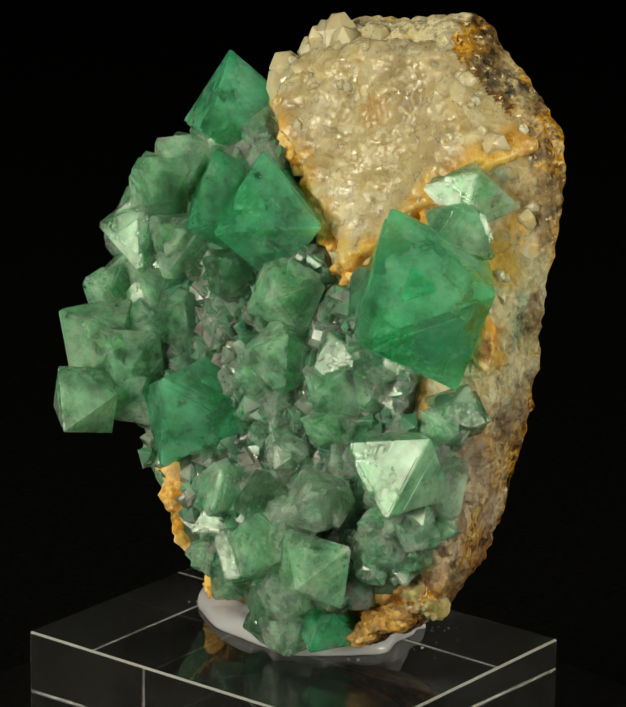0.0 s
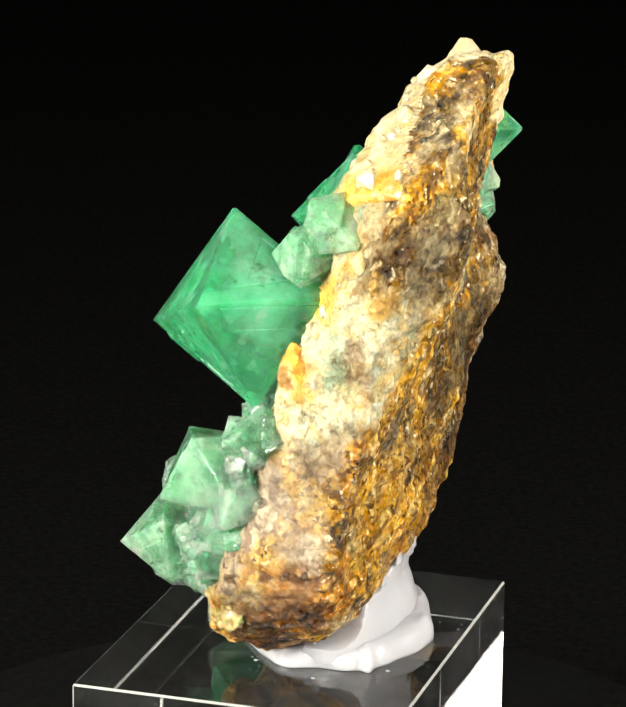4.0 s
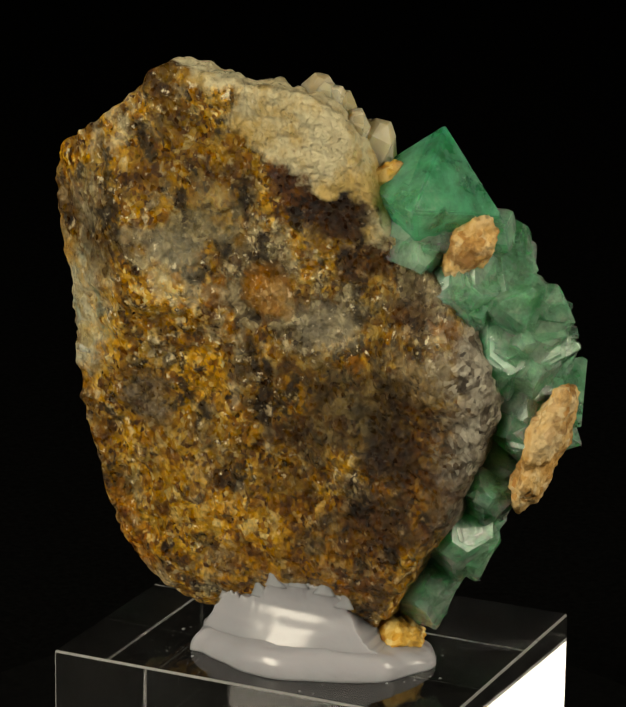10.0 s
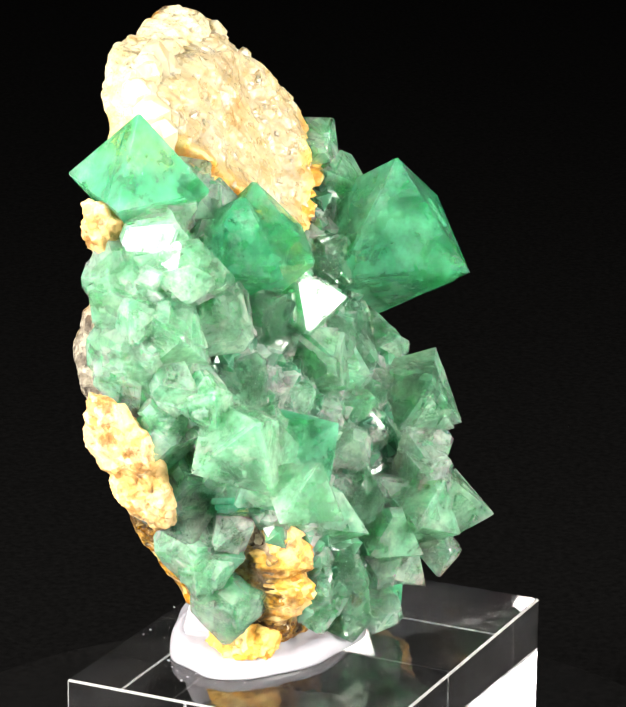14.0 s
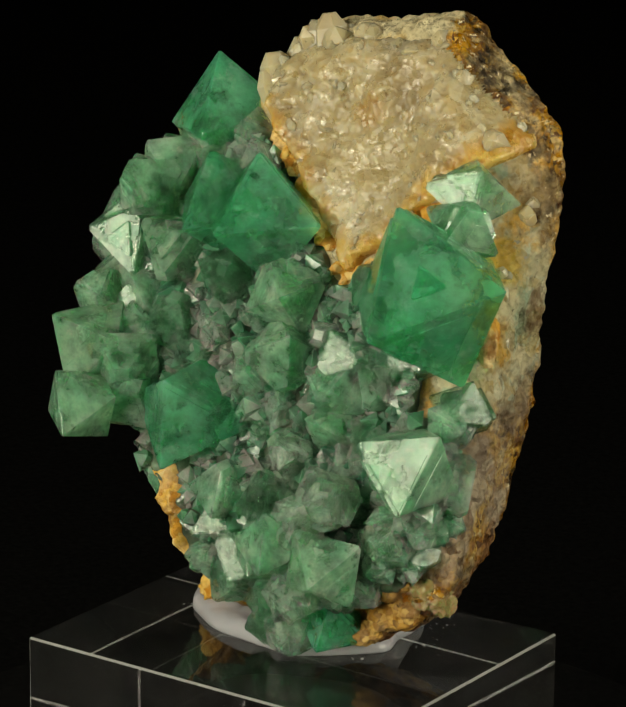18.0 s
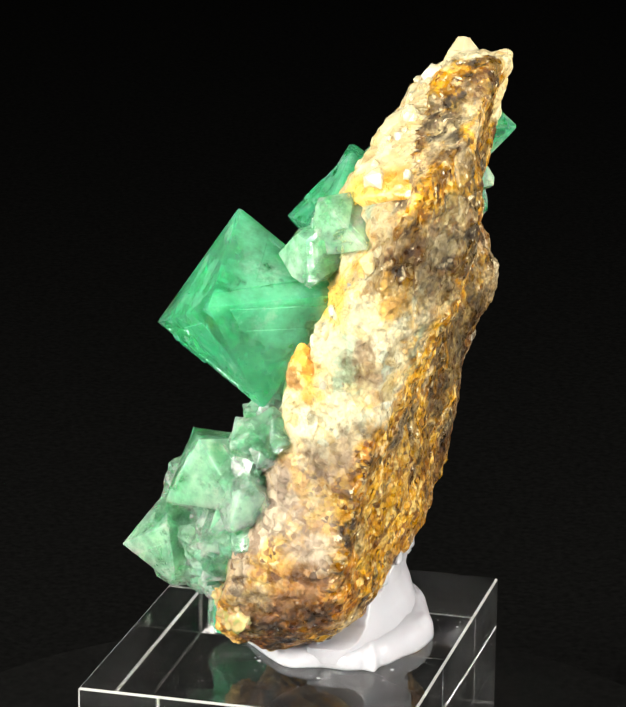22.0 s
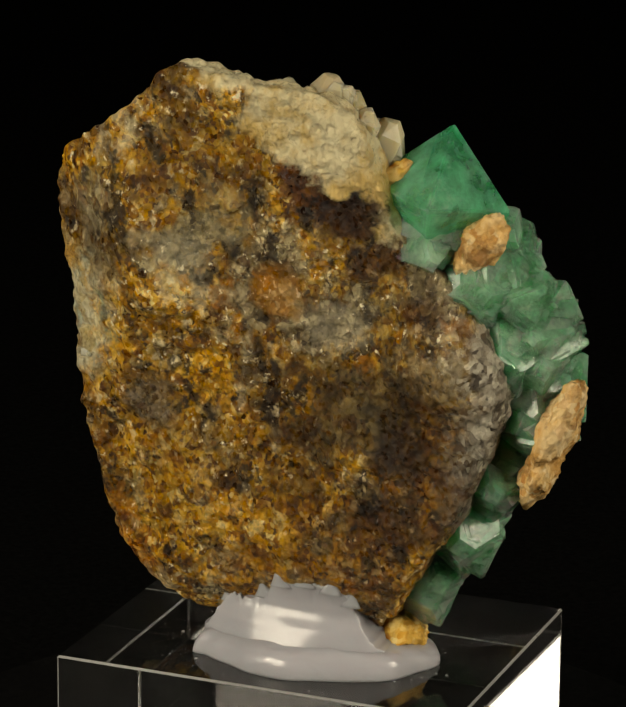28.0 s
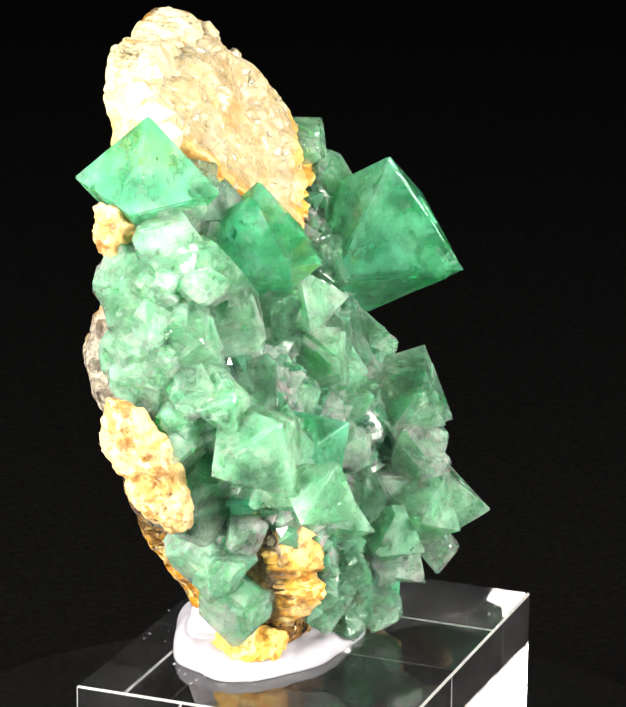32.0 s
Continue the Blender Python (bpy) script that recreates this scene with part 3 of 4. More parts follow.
def reach(x, z):
    """Millimetres from x, z to the outline, along the line from the middle."""
    dx, dz = x - MIDDLE[0], z - MIDDLE[1]
    return 0.96 * RIM_REACH[int(math.atan2(dz, dx) / (2 * math.pi) * 360) % 360] - math.hypot(dx, dz)


RIM_REACH = [0.0] * 360
for _k in range(4000):
    _e = rim_at(_k / 4000) - Vector(MIDDLE)
    RIM_REACH[int(math.atan2(_e.y, _e.x) / (2 * math.pi) * 360) % 360] = _e.length


def crust(name, inside_of, height_of, x0, x1, z0, z1, step, mat, label, depth, smooth, rim_gap=-0.5):
    """A closed sheet on the front of the rock: inside_of gives millimetres inside its border."""
    bm = bmesh.new()
    grid = {}
    for i in range(int((x1 - x0) / step) + 1):
        for j in range(int((z1 - z0) / step) + 1):
            x, z = x0 + i * step, z0 + j * step
            inside, rim = inside_of(x, z), reach(x, z)
            if rim < rim_gap or inside < -2.5:
                continue
            y = front_y(x, z) + height_of(x, z, inside)
            y -= max(0, 1.5 - inside) ** 2 * 0.9 + max(0, 3 - rim) ** 2 * 0.3
            under = max(front_y(x, z) - depth, back_y(x, z) + 0.7)
            grid[i, j] = (bm.verts.new(mm(x, max(y, under + 0.4), z)), bm.verts.new(mm(x, under, z)))
    for (i, j), v in grid.items():
        q = [(i, j), (i + 1, j), (i + 1, j + 1), (i, j + 1)]
        if all(k in grid for k in q):
            bm.faces.new([grid[k][0] for k in q])
            bm.faces.new([grid[k][1] for k in reversed(q)])
    top = {v[0]: v[1] for v in grid.values()}
    for e in [e for e in bm.edges if len(e.link_faces) == 1 and e.verts[0] in top and e.verts[1] in top]:
        a, b = e.verts
        bm.faces.new((a, b, top[b], top[a]))
    bmesh.ops.delete(bm, geom=[v for v in bm.verts if not v.link_faces], context="VERTS")
    bmesh.ops.recalc_face_normals(bm, faces=bm.faces[:])
    return part(name, bm, mat, SPECIMEN, label, smooth)


def quartz_inside(x, z):
    return z - vee(x) - 0.6 + lumpy(Vector((x, z, 0)), 0.3, 1.5)


def quartz_height(x, z, inside):
    """Blocky grains round a smoother bowl."""
    bowl = math.exp(-(((x + 3) / 7) ** 2 + ((z - 76) / 9) ** 2))
    d = noise.voronoi(Vector((x + 0.6 * lumpy(Vector((x, z, 1)), 0.6, 1), z, 3)) * 0.27)[0]
    d2 = noise.voronoi(Vector((x, z, 8)) * 0.62)[0]
    edge = min(1, max(0, inside / 2))
    coarse = 1.5 * min(0.9, d[1] - d[0]) + 0.45 * min(0.7, d2[1] - d2[0])
    return 2.0 - 1.7 * bowl + (1 - 0.65 * bowl) * edge * coarse + lumpy(Vector((x, z, 9)), 0.2, 1.2) + lumpy(Vector((x, z, 5)), 0.9, 0.30) + lumpy(Vector((x, z, 6)), 1.9, 0.20)


def druse_inside(x, z):
    if z > 50 and x < -15.5:
        return -5
    right = min(z - 26 - 0.35 * max(0, -x - 8), 40)
    return min(vee(x) - 1.0 - z + lumpy(Vector((x, z, 0)), 0.3, 1.2), right, 30 - 0.9 * max(0, x - 14) + (z - 36) if x > 12 else 40)


def druse_height(x, z, inside):
    d = noise.voronoi(Vector((x, z, 20)) * 0.33)[0]
    d2 = noise.voronoi(Vector((x, z, 40)) * 0.8)[0]
    return 0.6 + 1.6 * (1 - d[0]) + 0.7 * (1 - d2[0]) + lumpy(Vector((x, z, 2)), 0.15, 1.2)


crust("quartz_crust", quartz_inside, quartz_height, -23, 17, 62, 94, 0.3, SEAMED, "milky cream quartz crust with rounded glassy grains", 4.0, True, 0.6)
crust("fluorite_druse", druse_inside, druse_height, -24, 33, 19, 84, 0.42, DRUSE, "grey-green sugary fluorite between the crystals", 2.5, True, 1.6)


def quartz_grain(seed):
    rnd = random.Random(seed)
    bm = bmesh.new()
    for _ in range(26):
        v = Vector((rnd.gauss(0, 1), rnd.gauss(0, 1), rnd.gauss(0, 1))).normalized()
        bm.verts.new(v * rnd.uniform(0.88, 1.0) * MM)
    bmesh.ops.convex_hull(bm, input=bm.verts[:])
    bmesh.ops.recalc_face_normals(bm, faces=bm.faces[:])
    return bm


def quartz_grains():
    rnd = random.Random(8)
    shapes = [mesh_of("quartz_grain", quartz_grain(k), QUARTZ) for k in range(8)]
    n = 0
    while n < 80:
        x, z = rnd.uniform(-22, 16), rnd.uniform(64, 93)
        if quartz_inside(x, z) < 0.6 or reach(x, z) < 0.6 or rnd.random() < 0.9 * math.exp(-(((x + 3) / 8) ** 2 + ((z - 76) / 9) ** 2)):
            continue
        r = rnd.choice((0.6, 0.8, 1.0, 1.3, 1.7, 2.2))
        ob = new("quartz_grain", rnd.choice(shapes))
        ob.parent = SPECIMEN
        y = front_y(x, z) + quartz_height(x, z, quartz_inside(x, z)) - 0.9 * r - max(0, 3 - reach(x, z)) ** 2 * 0.3
        ob.matrix_basis = Matrix.LocRotScale(mm(x, y, z), Euler([rnd.uniform(0, 6) for _ in range(3)]), [r * rnd.uniform(0.75, 1.15) for _ in range(3)])
        n += 1


quartz_grains()


def band(x, z):
    """Inside the rusty seam along the foot of the quartz."""
    w = 1.9 + 2.6 * noise.noise(Vector((x * 0.25, z * 0.25, 4))) + 2.2 * noise.noise(Vector((x * 0.8, z * 0.8, 4)))
    return min(w - abs(z - vee(x) - 0.3), 12.5 - x, x + 17.5)


def left_foot(x, z):
    return min(2.9 - abs(x - 15.6 - 0.12 * (z - 29)) + lumpy(Vector((x, z, 1)), 0.3, 0.8), 39 - z)


def right_foot(x, z):
    return min(-8.5 - x, 31.5 - z - 0.25 * (x + 20)) + lumpy(Vector((x, z, 6)), 0.25, 1.8)


def crumbs(x, z, inside):
    d = noise.voronoi(Vector((x, z, 13)) * 0.7)[0]
    return 1.3 + 1.4 * (0.6 - d[0]) + lumpy(Vector((x, z, 7)), 0.45, 1.1) + lumpy(Vector((x, z, 7)), 1.5, 0.7)


RUST_LABEL = "crumbly orange iron-stained crust"
crust("iron_crust", band, lambda x, z, i: crumbs(x, z, i) + 0.1, -21, 17, 62, 84, 0.4, RUST, RUST_LABEL, 2.5, True)
crust("iron_crust", left_foot, lambda x, z, i: crumbs(x, z, i) + 1.2, 12, 24, 19, 40, 0.4, RUST, RUST_LABEL, 2.5, True, -0.3)
crust("iron_crust", right_foot, lambda x, z, i: crumbs(x, z, i) + 0.4, -24, -6, 19, 34, 0.4, DARK_RUST, RUST_LABEL, 2.5, True, -0.3)


def lump(name, x, y, z, rx, ry, rz, mat, label="", turn=(0, 0, 0), grain=0.14, seed=0):
    """A rough rounded mass."""
    bm = bmesh.new()
    bmesh.ops.create_icosphere(bm, subdivisions=5, radius=1)
    rot = Euler([radians(a) for a in turn]).to_matrix()
    for v in bm.verts:
        q = v.co.copy()
        p = rot @ Vector((q.x * rx, q.y * ry, q.z * rz)) + Vector((x, y, z))
        d = noise.voronoi((p + Vector((seed, 0, 0))) * 0.6)[0]
        p += (rot @ q) * (lumpy(p + Vector((0, seed, 0)), 0.22, 1.1) + lumpy(p, 0.6, 0.7) + grain * 3.0 * (0.5 - d[0]) + lumpy(p, 1.6, 0.45) + lumpy(p, 3.3, 0.25)) * min(1, min(rx, ry, rz) / 2.5)
        v.co = mm(*p)
    return part(name, bm, mat, SPECIMEN, label, smooth=True)


def side_masses():
    rust = RUST_LABEL
    lump("iron_crust", 32.8, -6.4, 49.6, 2.0, 4.2, 9.6, PEACH, rust, (14, 22, 0), 0.12)
    lump("iron_crust", 25.4, -13.3, 73.6, 2.4, 2.0, 5.0, PEACH, rust, (10, 35, 0), 0.12, 3)
    lump("iron_crust", 15.0, -14.0, 80.5, 1.2, 1.4, 3.6, RUST, rust, (0, 50, 0), seed=4)
    lump("iron_crust", 13.5, -1.5, 22.3, 3.0, 4.0, 2.6, RUST, rust, grain=0.1, seed=7)
    lump("iron_crust", -22.0, -5.0, 58.0, 1.1, 1.6, 4.2, RUST, rust, seed=11)
    lump("iron_crust", -16.0, 4.4, 26.6, 3.8, 2.2, 2.0, DARK_RUST, rust, (0, 20, 0), seed=13)
    lump("iron_crust", -12.0, 4.6, 23.2, 2.8, 2.0, 1.4, DARK_RUST, rust, (0, 20, 0), seed=14)
    lump("quartz_crust", -20.0, 3.0, 29.6, 2.6, 2.8, 3.2, HONEY, "pale yellow quartz knob at the foot of the rock", (0, 20, 0), 0.05, 23)
    druse = "green sugary fluorite on the edge of the rock"
    spots = [(-19.0, 1.5, 43.5, 3.4, 4.5, 6.5, -1), (-15.5, 6.0, 36.0, 4.0, 5.0, 5.5, -1), (-10.0, 8.5, 31.0, 4.0, 4.5, 4.5, -1),
             (21.1, -10.5, 74.5, 3.5, 4.5, 5.0, 1), (27.9, -8.5, 68.0, 3.4, 5.5, 5.5, 1), (30.9, -7.5, 61.0, 3.4, 6.0, 5.5, 1), (30.3, -6.0, 53.5, 3.0, 6.0, 5.5, 1),
             (25.8, -5.0, 44.5, 2.8, 5.5, 5.5, 1), (22.5, -3.5, 36.5, 2.4, 5.0, 5.0, 1), (17.5, -2.5, 29.0, 2.0, 4.5, 4.5, 1), (18.5, -12.6, 74.5, 4.6, 3.6, 5.0, 1), (24.6, -11.4, 68.0, 4.8, 3.8, 5.5, 1), (27.5, -10.0, 60.5, 3.6, 3.6, 5.0, 1)]
    for k, (x, y, z, rx, ry, rz, way) in enumerate(spots):
        big = (0.4, 0.55, 0.6) if way > 0 else (0.5, 0.72, 0.75)
        lump("fluorite_druse", x, y, z, rx * big[0], ry * big[1], rz * big[2], MINT if way > 0 else DRUSE, druse, (12, 15, 0) if way > 0 else (-10, 0, 0), 0.06, 30 + k)
        rnd = random.Random(60 + k)
        for j in range(12 if way > 0 else 14):
            e = Vector((way * rnd.uniform(0.1, 1), rnd.uniform(-0.45, 1) if way > 0 else rnd.uniform(-0.4, 1), rnd.uniform(-1, 1))).normalized()
            r = rnd.choice((3.4, 4.2, 5.2, 6.0)) if way > 0 else rnd.choice((2.0, 2.5, 3.0, 3.6))
            lie = [a + rnd.uniform(-14, 14) for a in (8, -14, 24)] if way > 0 else [rnd.uniform(-180, 180) for _ in range(3)]
            crystal(x + e.x * (rx - 0.66 * r), y + e.y * (ry - 0.66 * r), z + e.z * (rz - 0.66 * r), r, lie,
                    rnd.choice((PALE, PALE, PALE, CLEAR)) if way > 0 else rnd.choice((PALE, PALE, CLEAR, SMOKY)), 20 + j % 8, "", [rnd.uniform(0.8, 1.15) for _ in range(3)], 0.15)


def rim_crumbs():
    rnd = random.Random(17)
    shapes = [mesh_of("quartz_grain", quartz_grain(k), QUARTZ) for k in range(20, 24)]
    for _ in range(70):
        z = rnd.uniform(51, 79)
        lo, hi = -14.5, along(SIDE, z) - 2.0
        if hi < lo + 1:
            continue
        y = rnd.uniform(lo, hi)
        x = -21.8 + 1.0 * max(0, (y - lo) / (hi - lo) - 0.6)
        r = rnd.choice((0.6, 0.8, 1.1, 1.5))
        ob = new("quartz_grain", rnd.choice(shapes))
        ob.parent = SPECIMEN
        ob.matrix_basis = Matrix.LocRotScale(mm(x, y, z), Euler([rnd.uniform(0, 6) for _ in range(3)]), [r * rnd.uniform(0.75, 1.25) for _ in range(3)])


rim_crumbs()


def quartz_point(seed):
    """A stubby six-sided quartz crystal, 1 unit across, pointing up."""
    rnd = random.Random(seed)
    bm = bmesh.new()
    for z, r in ((-0.7, 0.55), (0.25, 0.55), (0.62, 0.22)):
        for k in range(6):
            a = k * math.pi / 3
            bm.verts.new(Vector((r * math.cos(a) * rnd.uniform(0.85, 1.15), r * math.sin(a) * rnd.uniform(0.85, 1.15), z + rnd.uniform(-0.08, 0.08))) * MM)
    bmesh.ops.convex_hull(bm, input=bm.verts[:])
    bmesh.ops.recalc_face_normals(bm, faces=bm.faces[:])
    return bm


def quartz_points():
    rnd = random.Random(3)
    shapes = [mesh_of("quartz_point", quartz_point(k), QUARTZ) for k in range(5)]
    for k in range(30):
        e = rim_at(0.03 + 0.17 * k / 29) - Vector(MIDDLE)
        c = Vector(MIDDLE) + e * rnd.uniform(0.86, 0.95)
        if not in_quartz(c.x, c.y):
            continue
        hi = front_y(c.x, c.y)
        lo = 0.45 * back_y(c.x, c.y) + 0.55 * hi
        s = rnd.uniform(1.6, 2.9) + (1.3 if c.x > 7 else 0.0)
        out = Vector((e.x, rnd.uniform(-4, 10), e.y))
        ob = new("quartz_point", rnd.choice(shapes))
        ob.parent = SPECIMEN
        ob.matrix_basis = Matrix.LocRotScale(mm(c.x, rnd.uniform(lo, hi), c.y), out.to_track_quat("Z", "Y"), (s,) * 3)


quartz_points()


def plain_octahedron(bm, rnd, cut, centre, size, lean):
    """One octahedron with worn tips, added to bm; gives its faces."""
    axes = [Vector(a) for a in ((1, 0, 0), (-1, 0, 0), (0, 1, 0), (0, -1, 0), (0, 0, 1), (0, 0, -1))]
    rot = Euler([radians(rnd.uniform(-lean, lean)) for _ in range(3)]).to_matrix()
    verts = []
    for a in axes:
        c = cut * rnd.uniform(0.1, 2.2)
        for b in axes:
            if abs(a.dot(b)) < 0.5:
                verts.append(bm.verts.new(Vector(centre) + rot @ (a.lerp(b, c) * rnd.uniform(0.985, 1.015) * size)))
    hull = bmesh.ops.convex_hull(bm, input=verts)
    faces = [g for g in hull["geom"] if isinstance(g, bmesh.types.BMFace)]
    edges = list({e for f in faces for e in f.edges})
    bmesh.ops.dissolve_limit(bm, angle_limit=0.09, verts=[v for v in verts if v.is_valid], edges=edges)
    return [f for f in bm.faces if f.is_valid]


def octahedron(seed, cut):
    """A fluorite octahedron of half-diagonal 1 with worn tips and growth plates on its faces."""
    rnd = random.Random(seed)
    bm = bmesh.new()
    main = plain_octahedron(bm, rnd, cut, (0, 0, 0), 1.0, 0)
    bm.normal_update()
    for f in sorted(main, key=lambda f: -f.calc_area())[:8]:
        for _ in range(rnd.choice((0, 1, 1, 2))):
            n = f.normal.copy()
            bmesh.ops.inset_region(bm, faces=[f], thickness=0.012, depth=0.0)
            at = rnd.choice(f.verts[:]).co.copy()
            mid = f.calc_center_median()
            at = at.lerp(mid, rnd.uniform(0.0, 0.6))
            k = rnd.uniform(0.55, 0.92)
            for v in f.verts:
                v.co = at + (v.co - at) * k
            bmesh.ops.inset_region(bm, faces=[f], thickness=0.007, depth=0.0)
            bmesh.ops.translate(bm, verts=f.verts[:], vec=n * rnd.choice((-0.008, 0.006, 0.010, 0.018)))
    bmesh.ops.recalc_face_normals(bm, faces=bm.faces[:])
    return bm


SHAPES = {}


def crystal(x, y, z, r, turn, mat, variant, label="", uneven=(1, 1, 1), cut=0.03):
    """One octahedron of half-diagonal r mm at x, y, z."""
    key = (variant, mat.name)
    if key not in SHAPES:
        SHAPES[key] = mesh_of("fluorite_crystal", octahedron(variant, cut), mat)
    ob = new("fluorite_crystal", SHAPES[key])
    ob.parent = SPECIMEN
    ob.matrix_basis = Matrix.LocRotScale(mm(x, y, z), Euler([radians(a) for a in turn]), [r * MM * k for k in uneven])
    if label:
        ob["label"] = label
    return ob


STEPS = [mesh_of("step", octahedron(40 + k, 0.08), m) for k, m in enumerate((GREEN, PALE, SMOKY, CLEAR) * 3)]


def with_steps(ob, seed, count, least, most, lean):
    """Smaller crystals grown parallel on a crystal, each a part of it."""
    rnd = random.Random(seed)
    shapes = [m for m in STEPS if m.materials[0] == ob.data.materials[0]]
    for _ in range(count):
        way = Vector((rnd.uniform(-1, 1), rnd.uniform(-1, 1), rnd.uniform(-1, 1)))
        way /= abs(way.x) + abs(way.y) + abs(way.z)
        size = rnd.uniform(least, most)
        step = new("step", rnd.choice(shapes))
        step.parent = ob
        step.matrix_basis = Matrix.LocRotScale(way * (1.0 - size * rnd.uniform(0.7, 0.93)), Euler([radians(rnd.uniform(-lean, lean)) for _ in range(3)]), (size,) * 3)
    return ob


def main_crystals():
    with_steps(crystal(-18.4, 2.0, 65.0, 11.7, (-14.4, 14.5, -9.1), GREEN, 1, "large sharp emerald-green octahedron"), 1, 2, 0.2, 0.42, 2)
    with_steps(crystal(20.2, -11.9, 78.5, 8.5, (2.7, -9.6, -170.1), GREEN, 2, "sharp green octahedron beside the quartz"), 2, 2, 0.2, 0.42, 2)
    with_steps(crystal(8.6, -2.9, 69.2, 8.5, (2.9, -5.0, 170.0), GREEN, 3, "green octahedron at the quartz edge", (1.12, 1, 0.98)), 3, 2, 0.2, 0.42, 2)
    with_steps(crystal(14.5, -3.0, 70.0, 7.5, (3.6, 15.0, 80.0), GREEN, 4, "green octahedron grown into its neighbour"), 4, 2, 0.2, 0.42, 2)
    with_steps(crystal(14.5, 3.9, 45.9, 8.4, (-7.6, -39.1, 96.5), GREEN, 4, "deep green octahedron"), 5, 2, 0.2, 0.42, 2)
    with_steps(crystal(28.2, 5.0, 51.9, 7.0, (21.5, -38.1, 47.6), PALE, 5, "pale green octahedron"), 6, 3, 0.2, 0.42, 2)
    with_steps(crystal(25.5, 11.3, 46.4, 5.7, (-30.8, 19.8, -1.0), PALE, 6, "pale green octahedron"), 7, 3, 0.2, 0.42, 2)
    with_steps(crystal(-18.3, 5.8, 45.3, 7.1, (34.1, -29.9, -64.3), PALE, 7, "pale green stepped octahedron"), 8, 3, 0.2, 0.42, 2)
    with_steps(crystal(-4.5, 13.4, 35.3, 5.2, (-28, 0, 15), PALE, 9, "pale green octahedron"), 9, 3, 0.2, 0.42, 2)
    with_steps(crystal(-11.8, 13.5, 34.0, 5.8, (8.8, -34.7, -168.1), PALE, 8, "pale green octahedron"), 10, 3, 0.2, 0.42, 2)


main_crystals()


def cloudy_cores():
    """A ragged milky zone inside each of the large crystals."""
    for k, ob in enumerate([o for o in SPECIMEN.children if o.name.startswith("fluorite_crystal")]):
        bm = bmesh.new()
        bmesh.ops.create_icosphere(bm, subdivisions=3, radius=0.42)
        for v in bm.verts:
            v.co *= 1 + 0.5 * noise.noise(v.co * 4 + Vector((7 * k, 0, 0)))
        part("cloudy_core", bm, CORE, ob, "milky cloud with dark specks inside the crystal", True)


cloudy_cores()
side_masses()

# x, y, z, half-diagonal, tone
MEDIUM_A = [(2.8, 1.0, 61.5, 4.8, "p"), (2.0, 2.5, 54.5, 5.2, "p"), (-5.5, 2.0, 51.0, 5.0, "p"), (25.5, -3.0, 70.5, 6.0, "p"), (29.5, -3.5, 64.0, 6.0, "p"),
            (21.0, -2.0, 64.0, 5.8, "p"), (25.0, -6.5, 73.0, 5.2, "p"), (19.5, 0.0, 55.0, 6.0, "s"), (-1.0, 5.0, 43.5, 4.2, "p"), (8.0, 6.0, 37.5, 5.2, "p"),
            (-7.4, 12.6, 38.6, 4.2, "p"), (-5.0, 9.0, 36.0, 4.6, "p"), (4.5, 6.5, 30.0, 4.6, "s"), (-4.4, 8.5, 28.5, 4.8, "p"), (-8.0, 6.0, 24.0, 4.6, "g")]
MEDIUM_B = [(21.0, -1.0, 38.5, 4.0, "p"), (-17.2, -8.0, 75.0, 5.2, "p"), (-18.0, -4.8, 71.4, 4.8, "p"), (-8.5, -1.5, 64.0, 4.2, "s"), (-21.0, 2.0, 43.0, 5.0, "p"),
            # the first here is smoky to put a dark shadow into its colour
            (-11.0, -0.5, 53.5, 5.2, "s"), (-15.8, 6.0, 36.5, 4.6, "s"), (29.5, -9.0, 67.0, 5.0, "p"), (28.0, -9.0, 60.5, 5.4, "p"), (26.5, -3.0, 57.5, 5.5, "p")]
MEDIUM_C = [(21.0, 0.5, 44.0, 5.4, "g"), (23.0, 6.0, 51.0, 5.2, "p"), (-1.5, 10.5, 33.0, 4.6, "p"), (0.5, 7.0, 37.5, 4.4, "s"),
            (-10.0, 11.0, 41.0, 4.6, "p"), (25.0, -7.5, 73.5, 4.0, "p"), (12.0, -0.5, 62.0, 4.6, "s"), (32.0, -5.5, 66.0, 3.8, "p")]


